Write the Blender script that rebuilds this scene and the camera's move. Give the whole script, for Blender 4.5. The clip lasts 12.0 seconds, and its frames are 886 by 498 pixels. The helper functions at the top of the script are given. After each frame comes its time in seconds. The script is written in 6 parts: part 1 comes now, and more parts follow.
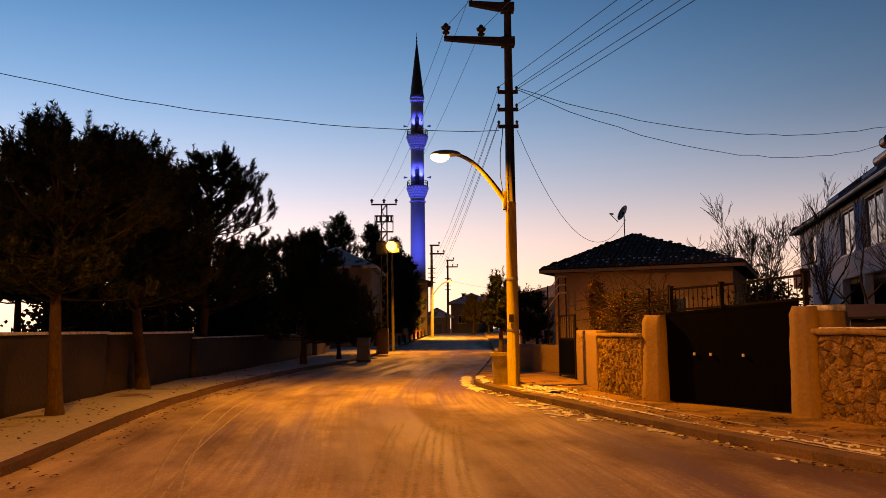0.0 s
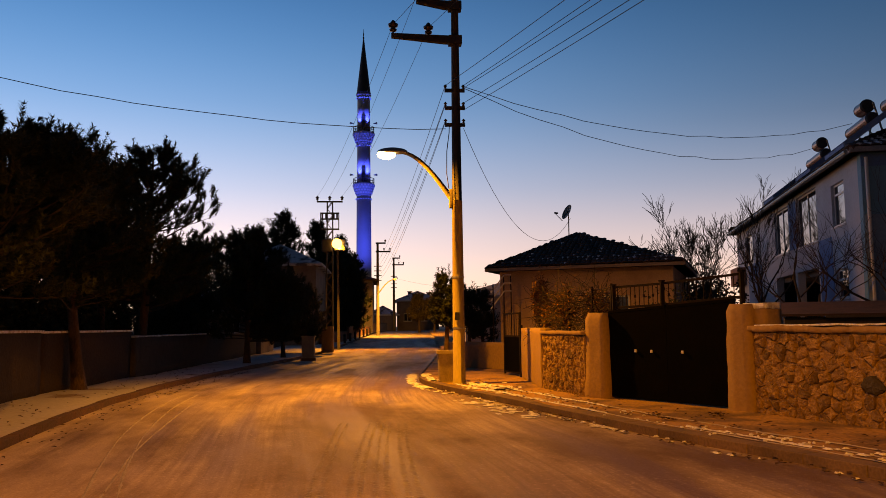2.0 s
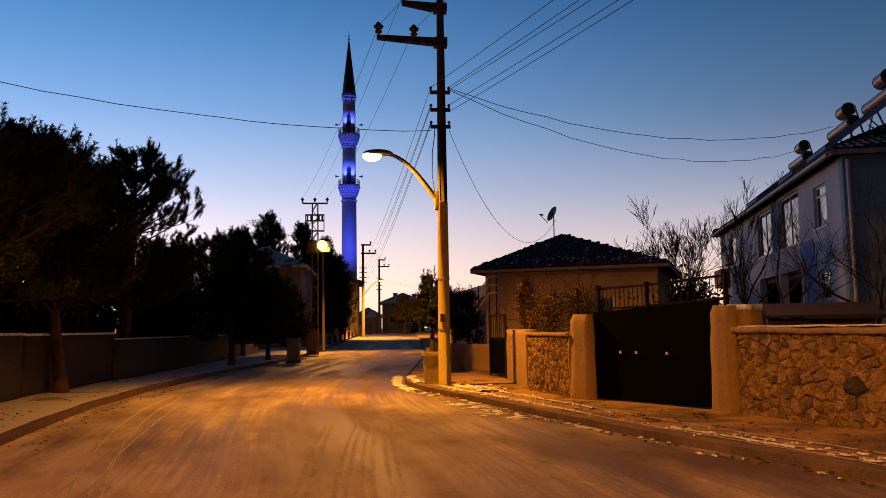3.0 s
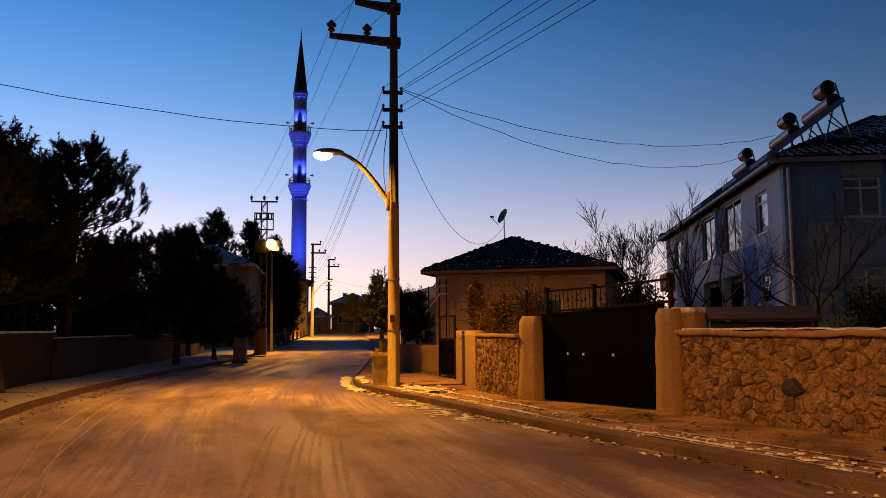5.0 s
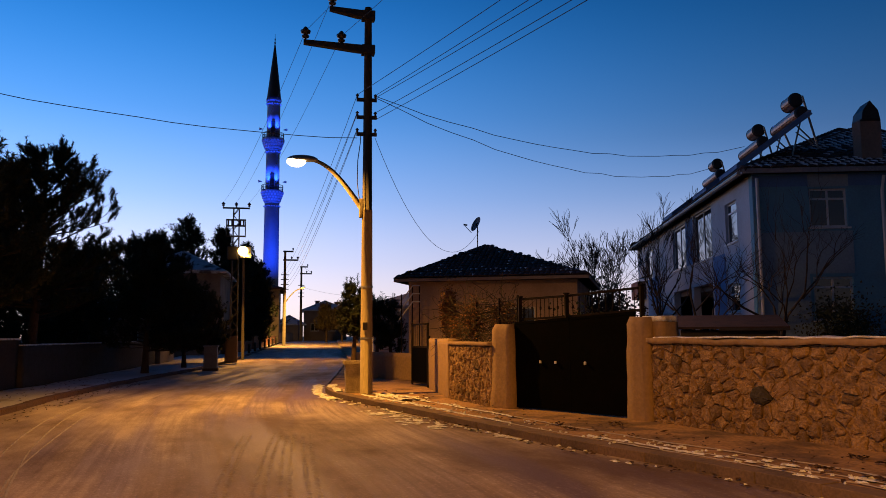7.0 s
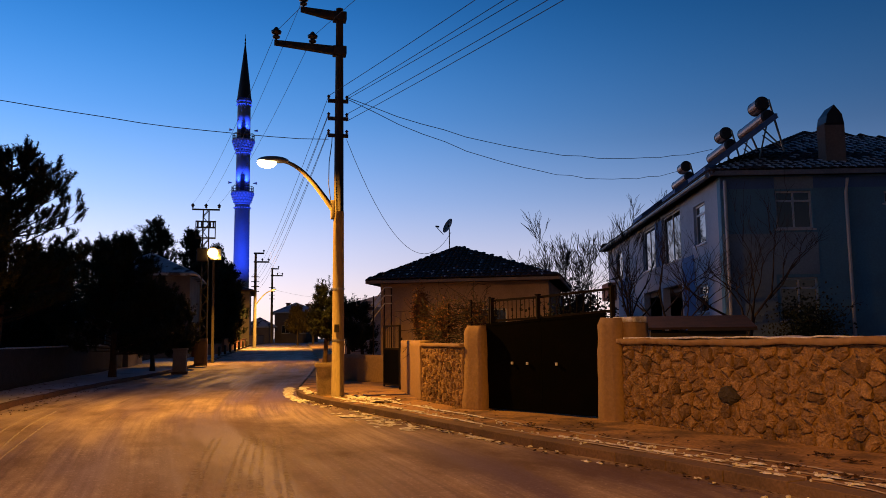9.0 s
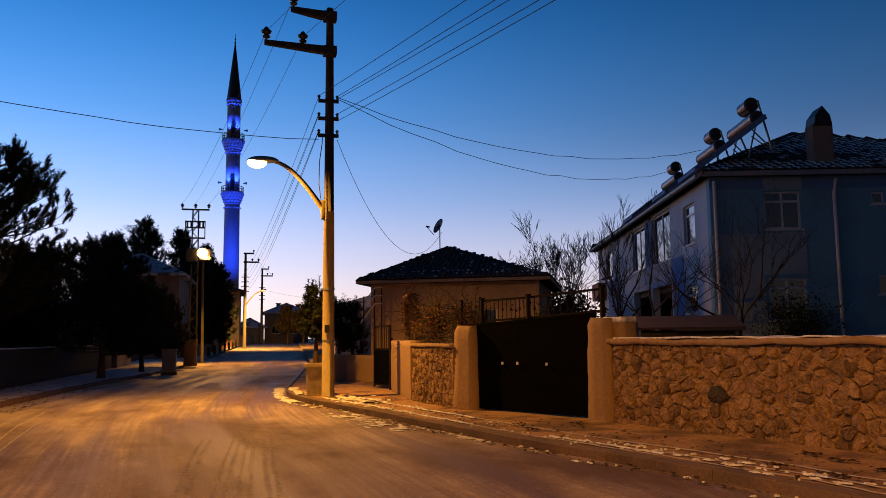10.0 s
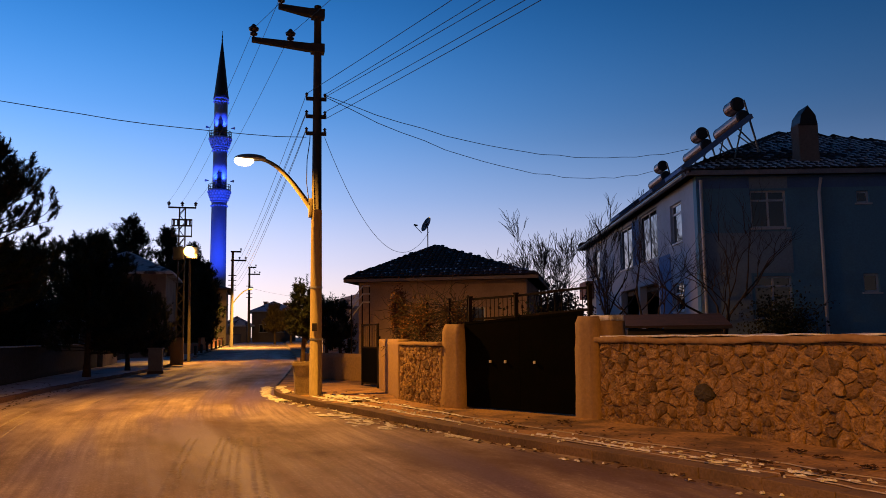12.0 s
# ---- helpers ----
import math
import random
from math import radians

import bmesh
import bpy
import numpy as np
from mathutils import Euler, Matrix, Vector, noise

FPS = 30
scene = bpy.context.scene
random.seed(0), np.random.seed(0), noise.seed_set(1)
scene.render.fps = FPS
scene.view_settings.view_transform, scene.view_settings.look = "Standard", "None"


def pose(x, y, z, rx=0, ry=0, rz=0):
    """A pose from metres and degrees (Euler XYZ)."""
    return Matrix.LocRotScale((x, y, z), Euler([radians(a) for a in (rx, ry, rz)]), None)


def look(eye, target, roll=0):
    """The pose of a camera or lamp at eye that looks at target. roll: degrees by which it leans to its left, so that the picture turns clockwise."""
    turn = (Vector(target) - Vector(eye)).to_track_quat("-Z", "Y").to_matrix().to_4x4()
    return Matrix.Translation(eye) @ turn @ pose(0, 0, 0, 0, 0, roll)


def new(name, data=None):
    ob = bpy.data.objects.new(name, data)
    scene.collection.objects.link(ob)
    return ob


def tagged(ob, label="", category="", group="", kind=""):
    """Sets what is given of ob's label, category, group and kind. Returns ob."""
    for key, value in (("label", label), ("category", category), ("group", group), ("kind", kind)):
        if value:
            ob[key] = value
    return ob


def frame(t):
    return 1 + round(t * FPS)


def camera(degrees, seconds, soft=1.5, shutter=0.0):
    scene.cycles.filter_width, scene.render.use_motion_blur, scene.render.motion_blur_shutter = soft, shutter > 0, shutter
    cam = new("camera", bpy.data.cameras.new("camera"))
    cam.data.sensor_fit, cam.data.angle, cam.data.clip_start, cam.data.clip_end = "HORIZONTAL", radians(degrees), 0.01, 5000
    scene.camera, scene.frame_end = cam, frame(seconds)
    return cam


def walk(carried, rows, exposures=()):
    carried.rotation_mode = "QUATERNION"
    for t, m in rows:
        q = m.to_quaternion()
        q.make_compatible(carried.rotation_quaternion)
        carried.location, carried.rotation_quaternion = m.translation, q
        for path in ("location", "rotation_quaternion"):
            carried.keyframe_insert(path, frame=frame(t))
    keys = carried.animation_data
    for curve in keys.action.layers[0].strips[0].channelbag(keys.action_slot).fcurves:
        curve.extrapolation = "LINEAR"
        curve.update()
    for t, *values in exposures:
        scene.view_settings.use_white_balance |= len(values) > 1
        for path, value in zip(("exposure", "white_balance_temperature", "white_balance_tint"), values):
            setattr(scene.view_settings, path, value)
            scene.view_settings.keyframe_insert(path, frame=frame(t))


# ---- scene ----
# A street corner at dusk: the camera stands on the road and turns to the right.
cam = camera(58.5, 12.0, 0.75)
EYE = 1.6
ROWS = [
    (0.0, 95.749, 0.532, 0.054), (0.5, 95.690, 0.548, -0.854), (1.0, 95.664, 0.541, -2.193),
    (1.5, 95.615, 0.592, -3.108), (2.0, 95.561, 0.649, -3.849), (2.5, 95.542, 0.723, -4.350),
    (3.0, 95.675, 0.760, -4.894), (5.0, 95.698, 0.379, -8.523), (5.5, 95.768, 0.200, -9.511),
    (6.0, 96.057, 0.194, -10.047), (6.5, 96.132, 0.246, -10.362), (7.0, 96.257, 0.268, -10.477),
    (9.0, 96.361, 0.551, -12.493), (9.5, 96.322, 0.624, -13.011), (10.0, 96.368, 0.613, -13.180),
    (10.5, 96.371, 0.595, -13.378), (11.0, 96.316, 0.622, -13.681), (11.5, 96.290, 0.611, -13.865),
    (12.0, 96.245, 0.657, -14.057),
]
EXPOSURES = [
    (0.0, 0.22, 11900, 20), (1.5, 0.10, 10400, 18), (3.2, 0.06, 8600, 16), (5.0, 0.0, 7400, 14), (5.25, 0.0, 6900, 13), (5.5, -0.02, 5700, 9), (5.8, -0.05, 4900, 4),
    (6.5, -0.08, 5200, 5), (7.2, -0.06, 5900, 7), (9.0, -0.03, 6150, 8), (12.0, 0.03, 6250, 9),
]
walk(cam, [(t, pose(0, 0, EYE, rx, ry, rz)) for t, rx, ry, rz in ROWS], EXPOSURES)

# ---------------------------------------------------------------- sky and lamps
world = bpy.data.worlds.new("dusk_sky")
scene.world = world
world.use_nodes = True
wt = world.node_tree
wt.nodes.clear()


def wnode(kind, **inputs):
    n = wt.nodes.new(kind)
    for k, v in inputs.items():
        n.inputs[int(k[1:])].default_value = v
    return n


w_out = wnode("ShaderNodeOutputWorld")
w_bg = wnode("ShaderNodeBackground", i1=1.0)
w_tc = wnode("ShaderNodeTexCoord")
w_sep = wnode("ShaderNodeSeparateXYZ")
w_ramp = wnode("ShaderNodeValToRGB")
w_ramp.color_ramp.interpolation = "B_SPLINE"
SKY = [
    (0.00, (1.00, 0.70, 0.59)), (0.035, (1.00, 0.77, 0.71)), (0.09, (0.72, 0.68, 0.84)), (0.17, (0.31, 0.47, 0.83)),
    (0.27, (0.085, 0.290, 0.70)), (0.40, (0.016, 0.150, 0.48)), (0.60, (0.008, 0.060, 0.21)), (1.00, (0.004, 0.026, 0.095)),
]
els = w_ramp.color_ramp.elements
for i, (p, c) in enumerate(SKY):
    e = els[i] if i < 2 else els.new(p)
    e.position, e.color = p, (*c, 1)
wt.links.new(w_tc.outputs["Generated"], w_sep.inputs[0])
wt.links.new(w_sep.outputs["Z"], w_ramp.inputs[0])
# the afterglow fades away from where the sun went down
SUN_AZ = radians(-30.0)
w_dot = wnode("ShaderNodeVectorMath")
w_dot.operation = "DOT_PRODUCT"
w_dot.inputs[1].default_value = (math.sin(SUN_AZ), math.cos(SUN_AZ), 0.0)
w_pos = wnode("ShaderNodeMath", i1=0.0)
w_pos.operation = "MAXIMUM"
w_pow = wnode("ShaderNodeMath", i1=3.0)
w_pow.operation = "POWER"
w_map = wnode("ShaderNodeMath", i1=1.05)
w_map.operation = "MULTIPLY_ADD"
w_low = wnode("ShaderNodeMapRange", i1=-0.6, i2=0.75, i3=0.05, i4=0.53)
w_rim = wnode("ShaderNodeMapRange", i1=-0.1, i2=0.5, i3=0.10, i4=0.98)
w_near = wnode("ShaderNodeMapRange", i1=0.03, i2=0.24, i3=1.0, i4=0.0)
w_fac = wnode("ShaderNodeMix")
w_mul = wnode("ShaderNodeVectorMath")
w_mul.operation = "SCALE"
wt.links.new(w_tc.outputs["Generated"], w_dot.inputs[0])
wt.links.new(w_dot.outputs["Value"], w_pos.inputs[0])
wt.links.new(w_pos.outputs[0], w_pow.inputs[0])
wt.links.new(w_pow.outputs[0], w_map.inputs[0])
wt.links.new(w_dot.outputs["Value"], w_low.inputs[0])
wt.links.new(w_low.outputs[0], w_map.inputs[2])
wt.links.new(w_ramp.outputs[0], w_mul.inputs[0])
w_max = wnode("ShaderNodeMath")
w_max.operation = "MAXIMUM"
wt.links.new(w_dot.outputs["Value"], w_rim.inputs[0])
wt.links.new(w_sep.outputs["Z"], w_near.inputs[0])
wt.links.new(w_rim.outputs[0], w_max.inputs[0])
wt.links.new(w_map.outputs[0], w_max.inputs[1])
wt.links.new(w_near.outputs[0], w_fac.inputs[0])
wt.links.new(w_map.outputs[0], w_fac.inputs[2])
wt.links.new(w_max.outputs[0], w_fac.inputs[3])
wt.links.new(w_fac.outputs[0], w_mul.inputs["Scale"])
wt.links.new(w_mul.outputs[0], w_bg.inputs[0])
wt.links.new(w_bg.outputs[0], w_out.inputs[0])

SODIUM = (1.0, 0.40, 0.035)


def lamp(name, where, aim, watts, colour, cone=160, blend=0.25, radius=0.08):
    d = bpy.data.lights.new(name, "SPOT")
    d.energy, d.color, d.spot_size, d.spot_blend, d.shadow_soft_size = watts, colour, radians(cone), blend, radius
    ob = new(name, d)
    ob.matrix_world = look(where, aim)
    return ob


LAMP_A = (-0.02, 20.35, 6.02)
LAMP_B = (-3.45, 53.6, 7.05)
LAMP_C = (0.62, 82.0, 6.5)
# assumed lamp behind the viewer, placed to light the near road and right wall
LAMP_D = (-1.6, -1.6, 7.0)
lamp("street_lamp_light", LAMP_A, (1.5, 19.4, 0), 3500, SODIUM, 152, 0.65)
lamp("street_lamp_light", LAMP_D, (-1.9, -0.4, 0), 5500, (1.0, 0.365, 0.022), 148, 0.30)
lamp("street_lamp_light", LAMP_B, (1.8, 50.5, 0), 7000, SODIUM, 140, 1.0)
lamp("street_lamp_light", LAMP_C, (2.0, 85.0, 0), 9000, (1.0, 0.46, 0.07), 156, 0.8)
# blue floodlights on the minaret: at its foot and on both balconies
BLUE = (0.02, 0.06, 1.0)
MIN = Vector((-4.3, 135.0, 0.9))
for dx in (-9.0, 9.0):
    lamp("minaret_floodlight", (MIN.x + dx, MIN.y - 14.0, 9.5), (MIN.x, MIN.y, 21), 24000, BLUE, 60, 0.9)
for zb in (26.9, 35.9):
    for dx in (-1.1, 1.1):
        lamp("minaret_floodlight", (MIN.x + dx, MIN.y - 1.6, zb), (MIN.x + dx * 0.5, MIN.y - 0.9, zb + 4.5), 3200, BLUE, 80, 1.0)


# ---------------------------------------------------------------- materials
def material(name, base, rough=0.8, vary=0.25, scale=3.0, fine=40.0, bump=0.3, metal=0.0, second=None, mix_at=0.55, sharp=0.12, spec=0.5, ior=1.45, islands=False, pieces=0.0, stretch=None):
    """Procedural surface: a base colour varied at two scales, a second colour in stains, and fine relief."""
    m = bpy.data.materials.new(name)
    m.use_nodes = True
    t = m.node_tree
    b = t.nodes["Principled BSDF"]

    def node(kind):
        return t.nodes.new(kind)

    tc, info, add = node("ShaderNodeTexCoord"), node("ShaderNodeObjectInfo"), node("ShaderNodeVectorMath")
    add.operation = "MULTIPLY_ADD"
    add.inputs[1].default_value = stretch or (1, 1, 1)
    shift = node("ShaderNodeVectorMath")
    shift.operation = "SCALE"
    shift.inputs[0].default_value = (37.0, 53.0, 71.0)
    t.links.new(info.outputs["Random"], shift.inputs["Scale"])
    t.links.new(tc.outputs["Object"], add.inputs[0])
    t.links.new(shift.outputs[0], add.inputs[2])
    big, small = node("ShaderNodeTexNoise"), node("ShaderNodeTexNoise")
    for n, s, d in ((big, scale, 5), (small, fine, 3)):
        n.inputs["Scale"].default_value, n.inputs["Detail"].default_value = s, d
        t.links.new(add.outputs[0], n.inputs["Vector"])
    ramp = node("ShaderNodeMapRange")
    ramp.inputs[1].default_value, ramp.inputs[2].default_value = mix_at - sharp, mix_at + sharp
    t.links.new(big.outputs["Fac"], ramp.inputs[0])
    mix = node("ShaderNodeMix")
    mix.data_type = "RGBA"
    second = second or tuple(c * (1 - vary) for c in base)
    mix.inputs[6].default_value, mix.inputs[7].default_value = (*base, 1), (*second, 1)
    t.links.new(ramp.outputs[0], mix.inputs[0])
    grain = node("ShaderNodeMapRange")
    grain.inputs[1].default_value, grain.inputs[2].default_value = 0.25, 0.75
    grain.inputs[3].default_value, grain.inputs[4].default_value = 1 - vary, 1 + vary
    t.links.new(small.outputs["Fac"], grain.inputs[0])
    last = node("ShaderNodeVectorMath")
    last.operation = "SCALE"
    t.links.new(mix.outputs[2], last.inputs[0])
    t.links.new(grain.outputs[0], last.inputs["Scale"])
    if pieces or islands:
        tone = node("ShaderNodeMapRange")
        tone.inputs[3].default_value, tone.inputs[4].default_value = 1 - pieces, 1 + pieces
        if islands:
            t.links.new(node("ShaderNodeNewGeometry").outputs["Random Per Island"], tone.inputs[0])
        else:
            t.links.new(info.outputs["Random"], tone.inputs[0])
        more = node("ShaderNodeVectorMath")
        more.operation = "SCALE"
        t.links.new(last.outputs[0], more.inputs[0])
        t.links.new(tone.outputs[0], more.inputs["Scale"])
        last = more
    t.links.new(last.outputs[0], b.inputs["Base Color"])
    b.inputs["Roughness"].default_value, b.inputs["Metallic"].default_value = rough, metal
    b.inputs["Specular IOR Level"].default_value, b.inputs["IOR"].default_value = spec, ior
    if bump:
        bm_ = node("ShaderNodeBump")
        bm_.inputs["Strength"].default_value, bm_.inputs["Distance"].default_value = bump, 0.02
        t.links.new(small.outputs["Fac"], bm_.inputs["Height"])
        t.links.new(bm_.outputs[0], b.inputs["Normal"])
    return m


def glow(name, colour, strength):
    m = bpy.data.materials.new(name)
    m.use_nodes = True
    b = m.node_tree.nodes["Principled BSDF"]
    b.inputs["Base Color"].default_value = (0.8, 0.7, 0.5, 1)
    b.inputs["Emission Color"].default_value = (*colour, 1)
    b.inputs["Emission Strength"].default_value = strength
    return m


M_EARTH = material("frozen_earth", (0.16, 0.125, 0.095), 0.95, 0.3, 0.5, 12, 0.5, second=(0.42, 0.42, 0.43), mix_at=0.6)
M_SNOW = material("thin_trodden_snow", (0.52, 0.52, 0.54), 0.85, 0.15, 0.9, 14, 0.5, second=(0.26, 0.20, 0.16), mix_at=0.62, sharp=0.05)
M_PAVE = material("dirty_concrete_paving", (0.31, 0.188, 0.088), 0.9, 0.4, 1.3, 18, 1.0, second=(0.13, 0.08, 0.048), sharp=0.08, pieces=0.12)
M_KERB = material("worn_concrete_kerb", (0.165, 0.11, 0.072), 0.9, 0.25, 1.2, 30, 0.5, second=(0.10, 0.07, 0.05), pieces=0.08)
M_KERB_DARK = material("brown_frosted_kerb", (0.125, 0.068, 0.045), 0.9, 0.3, 1.4, 30, 0.5, second=(0.085, 0.055, 0.04), pieces=0.08)
M_FROST = material("dull_packed_frost", (0.40, 0.36, 0.33), 0.85, 0.2, 4, 30, 0.3)
M_PATCH = material("old_snow", (0.76, 0.79, 0.86), 0.75, 0.15, 9, 40, 0.8, second=(0.42, 0.39, 0.37), mix_at=0.55)
M_RENDER = material("ochre_rendered_wall", (0.285, 0.19, 0.10), 0.92, 0.14, 1.6, 14, 0.35, second=(0.28, 0.19, 0.105), mix_at=0.6)
M_PLANTER = material("weathered_cast_concrete", (0.33, 0.27, 0.19), 0.9, 0.2, 3.0, 30, 0.5, second=(0.22, 0.18, 0.13), mix_at=0.55)
M_MORTAR = material("coarse_lime_mortar", (0.30, 0.195, 0.10), 0.95, 0.4, 5, 30, 1.0, second=(0.17, 0.11, 0.058), mix_at=0.55, sharp=0.09)
M_STONE = material("rubble_stone", (0.21, 0.135, 0.075), 0.92, 0.35, 6, 30, 1.0, second=(0.14, 0.092, 0.055), pieces=0.38)
M_DARKSTONE = material("dark_basalt_stone", (0.055, 0.048, 0.042), 0.9, 0.25, 5, 30, 0.8, pieces=0.2)
# base colour set very dark to stand in for the weak light there
M_LEFTWALL = material("dimmed_stained_render", (0.042, 0.030, 0.023), 0.95, 0.3, 0.8, 16, 0.6, second=(0.035, 0.026, 0.02))
M_GATE = material("black_painted_sheet_steel", (0.0014, 0.0016, 0.0014), 0.85, 0.3, 2.0, 30, 0.1, second=(0.0024, 0.002, 0.0016), spec=0.03)
M_IRON = material("dark_wrought_iron", (0.010, 0.008, 0.008), 0.8, 0.3, 6, 50, 0.2, second=(0.028, 0.013, 0.009), mix_at=0.65, spec=0.08)
M_STEEL = material("galvanised_steel", (0.35, 0.35, 0.34), 0.45, 0.2, 4, 40, 0.15, metal=0.7)
M_POLE = material("painted_concrete_pole", (0.31, 0.25, 0.145), 0.8, 0.18, 2.0, 24, 0.3, second=(0.24, 0.185, 0.11), mix_at=0.62, stretch=(1, 1, 0.25))
# darker copy of the pole material, standing in for shade above the lamp
M_UPPERPOLE = material("unlit_upper_pole", (0.045, 0.038, 0.034), 0.8, 0.25, 2.0, 24, 0.3, stretch=(1, 1, 0.25))
M_FARPOLE = material("weathered_pole", (0.115, 0.095, 0.075), 0.85, 0.2, 2.0, 20, 0.2)
M_DARKSTEEL = material("dark_crossarm_steel", (0.045, 0.04, 0.037), 0.65, 0.25, 5, 30, 0.2)
M_CERAMIC = material("brown_glazed_insulator", (0.05, 0.03, 0.02), 0.25, 0.2, 8, 40, 0.0)
M_WIRE = material("weathered_cable", (0.03, 0.03, 0.032), 0.6, 0.2, 5, 20, 0.0)
M_BARK = material("pine_bark", (0.075, 0.046, 0.032), 0.95, 0.35, 5, 26, 1.0, second=(0.06, 0.042, 0.032), stretch=(1, 1, 0.4))
M_NEEDLE = material("pine_needles", (0.042, 0.056, 0.036), 0.9, 0.3, 1.2, 9, 0.0, second=(0.050, 0.054, 0.034), spec=0.2, islands=True, pieces=0.4)
M_NEEDLE_DRY = material("browned_needles", (0.13, 0.10, 0.035), 0.8, 0.3, 1.2, 9, 0.0, islands=True, pieces=0.4)
M_TWIG = material("bare_twig_bark", (0.045, 0.036, 0.03), 0.9, 0.3, 6, 26, 0.4)
M_VINE = material("dry_vine_leaf", (0.22, 0.105, 0.038), 0.85, 0.3, 6, 20, 0.2, second=(0.11, 0.055, 0.024), islands=True, pieces=0.5)
M_TILE = material("dark_clay_roof_tile", (0.075, 0.045, 0.035), 0.85, 0.3, 3, 24, 0.4, second=(0.04, 0.03, 0.026), pieces=0.35)
M_TILE_J = material("dark_clay_roof_tiles", (0.075, 0.045, 0.035), 0.85, 0.3, 3, 24, 0.4, second=(0.04, 0.03, 0.026), islands=True, pieces=0.35)
M_ROOFSNOW = material("roof_with_thin_snow", (0.50, 0.52, 0.56), 0.8, 0.2, 1.4, 14, 0.4, second=(0.10, 0.08, 0.075), mix_at=0.56, sharp=0.06)
M_BEIGE = material("beige_house_render", (0.45, 0.315, 0.215), 0.92, 0.14, 0.9, 20, 0.3, second=(0.33, 0.23, 0.16), mix_at=0.6)
M_EAVE = material("painted_eave_board", (0.30, 0.24, 0.19), 0.8, 0.15, 2, 30, 0.2)
M_BLUEWALL = material("pale_blue_house_render", (0.135, 0.31, 0.44), 0.9, 0.12, 0.7, 18, 0.3, second=(0.115, 0.24, 0.34), mix_at=0.6)
M_GREYWALL = material("grey_white_house_render", (0.26, 0.36, 0.45), 0.9, 0.14, 0.7, 18, 0.3, second=(0.20, 0.28, 0.36), mix_at=0.6)
M_WHITEWALL = material("white_house_render", (0.62, 0.62, 0.63), 0.9, 0.1, 0.7, 18, 0.3, second=(0.45, 0.45, 0.46), mix_at=0.62)
M_BLUEPAINT = material("bright_blue_render", (0.11, 0.22, 0.44), 0.9, 0.12, 0.7, 18, 0.3)
M_SIDEWALL = material("pale_grey_house_render", (0.42, 0.47, 0.55), 0.9, 0.12, 0.7, 18, 0.3, second=(0.33, 0.37, 0.44), mix_at=0.6)
M_HOUSEEAVE = material("grey_eave_paint", (0.24, 0.25, 0.27), 0.7, 0.2, 2, 20, 0.2)
M_PVC = material("white_window_frame", (0.58, 0.60, 0.63), 0.4, 0.06, 3, 30, 0.0)
M_GLASS = material("dark_window_glass", (0.02, 0.022, 0.025), 0.03, 0.1, 1, 8, 0.0, spec=0.7, ior=1.9)
M_DIMWALL = material("grey_brown_render", (0.22, 0.18, 0.15), 0.92, 0.15, 0.6, 15, 0.3, second=(0.15, 0.12, 0.10))
M_BRICK = material("red_brick_garden_wall", (0.30, 0.14, 0.085), 0.9, 0.25, 4, 20, 0.4, pieces=0.2)
M_MIN = material("pale_minaret_stone", (0.44, 0.41, 0.39), 0.85, 0.1, 0.8, 6, 0.3, second=(0.42, 0.39, 0.36))
M_TILEWORK = material("pale_carved_stone", (0.70, 0.68, 0.64), 0.8, 0.1, 2.0, 12, 0.2)
M_LEAD = material("dark_lead_cone", (0.05, 0.045, 0.05), 0.6, 0.2, 1, 8, 0.2)
M_PANEL = material("solar_collector_glass", (0.10, 0.14, 0.22), 0.12, 0.1, 1, 8, 0.0, spec=1.0, ior=1.8)
M_TANK = material("copper_brown_tank", (0.24, 0.12, 0.08), 0.35, 0.15, 3, 20, 0.1, metal=0.5)
M_TANKEND = material("dark_tank_end", (0.03, 0.028, 0.03), 0.5, 0.2, 3, 20, 0.1)
M_DISH = material("grey_dish_paint", (0.16, 0.17, 0.18), 0.5, 0.1, 3, 20, 0.0)
M_CABINET = material("pale_cabinet_paint", (0.36, 0.33, 0.29), 0.7, 0.2, 2, 20, 0.2)
M_LAMPGLASS = glow("glowing_sodium_lens", (1.0, 0.66, 0.27), 6.0)
M_LAMPGLASS2 = glow("glowing_flood_lens", (1.0, 0.50, 0.11), 9.0)


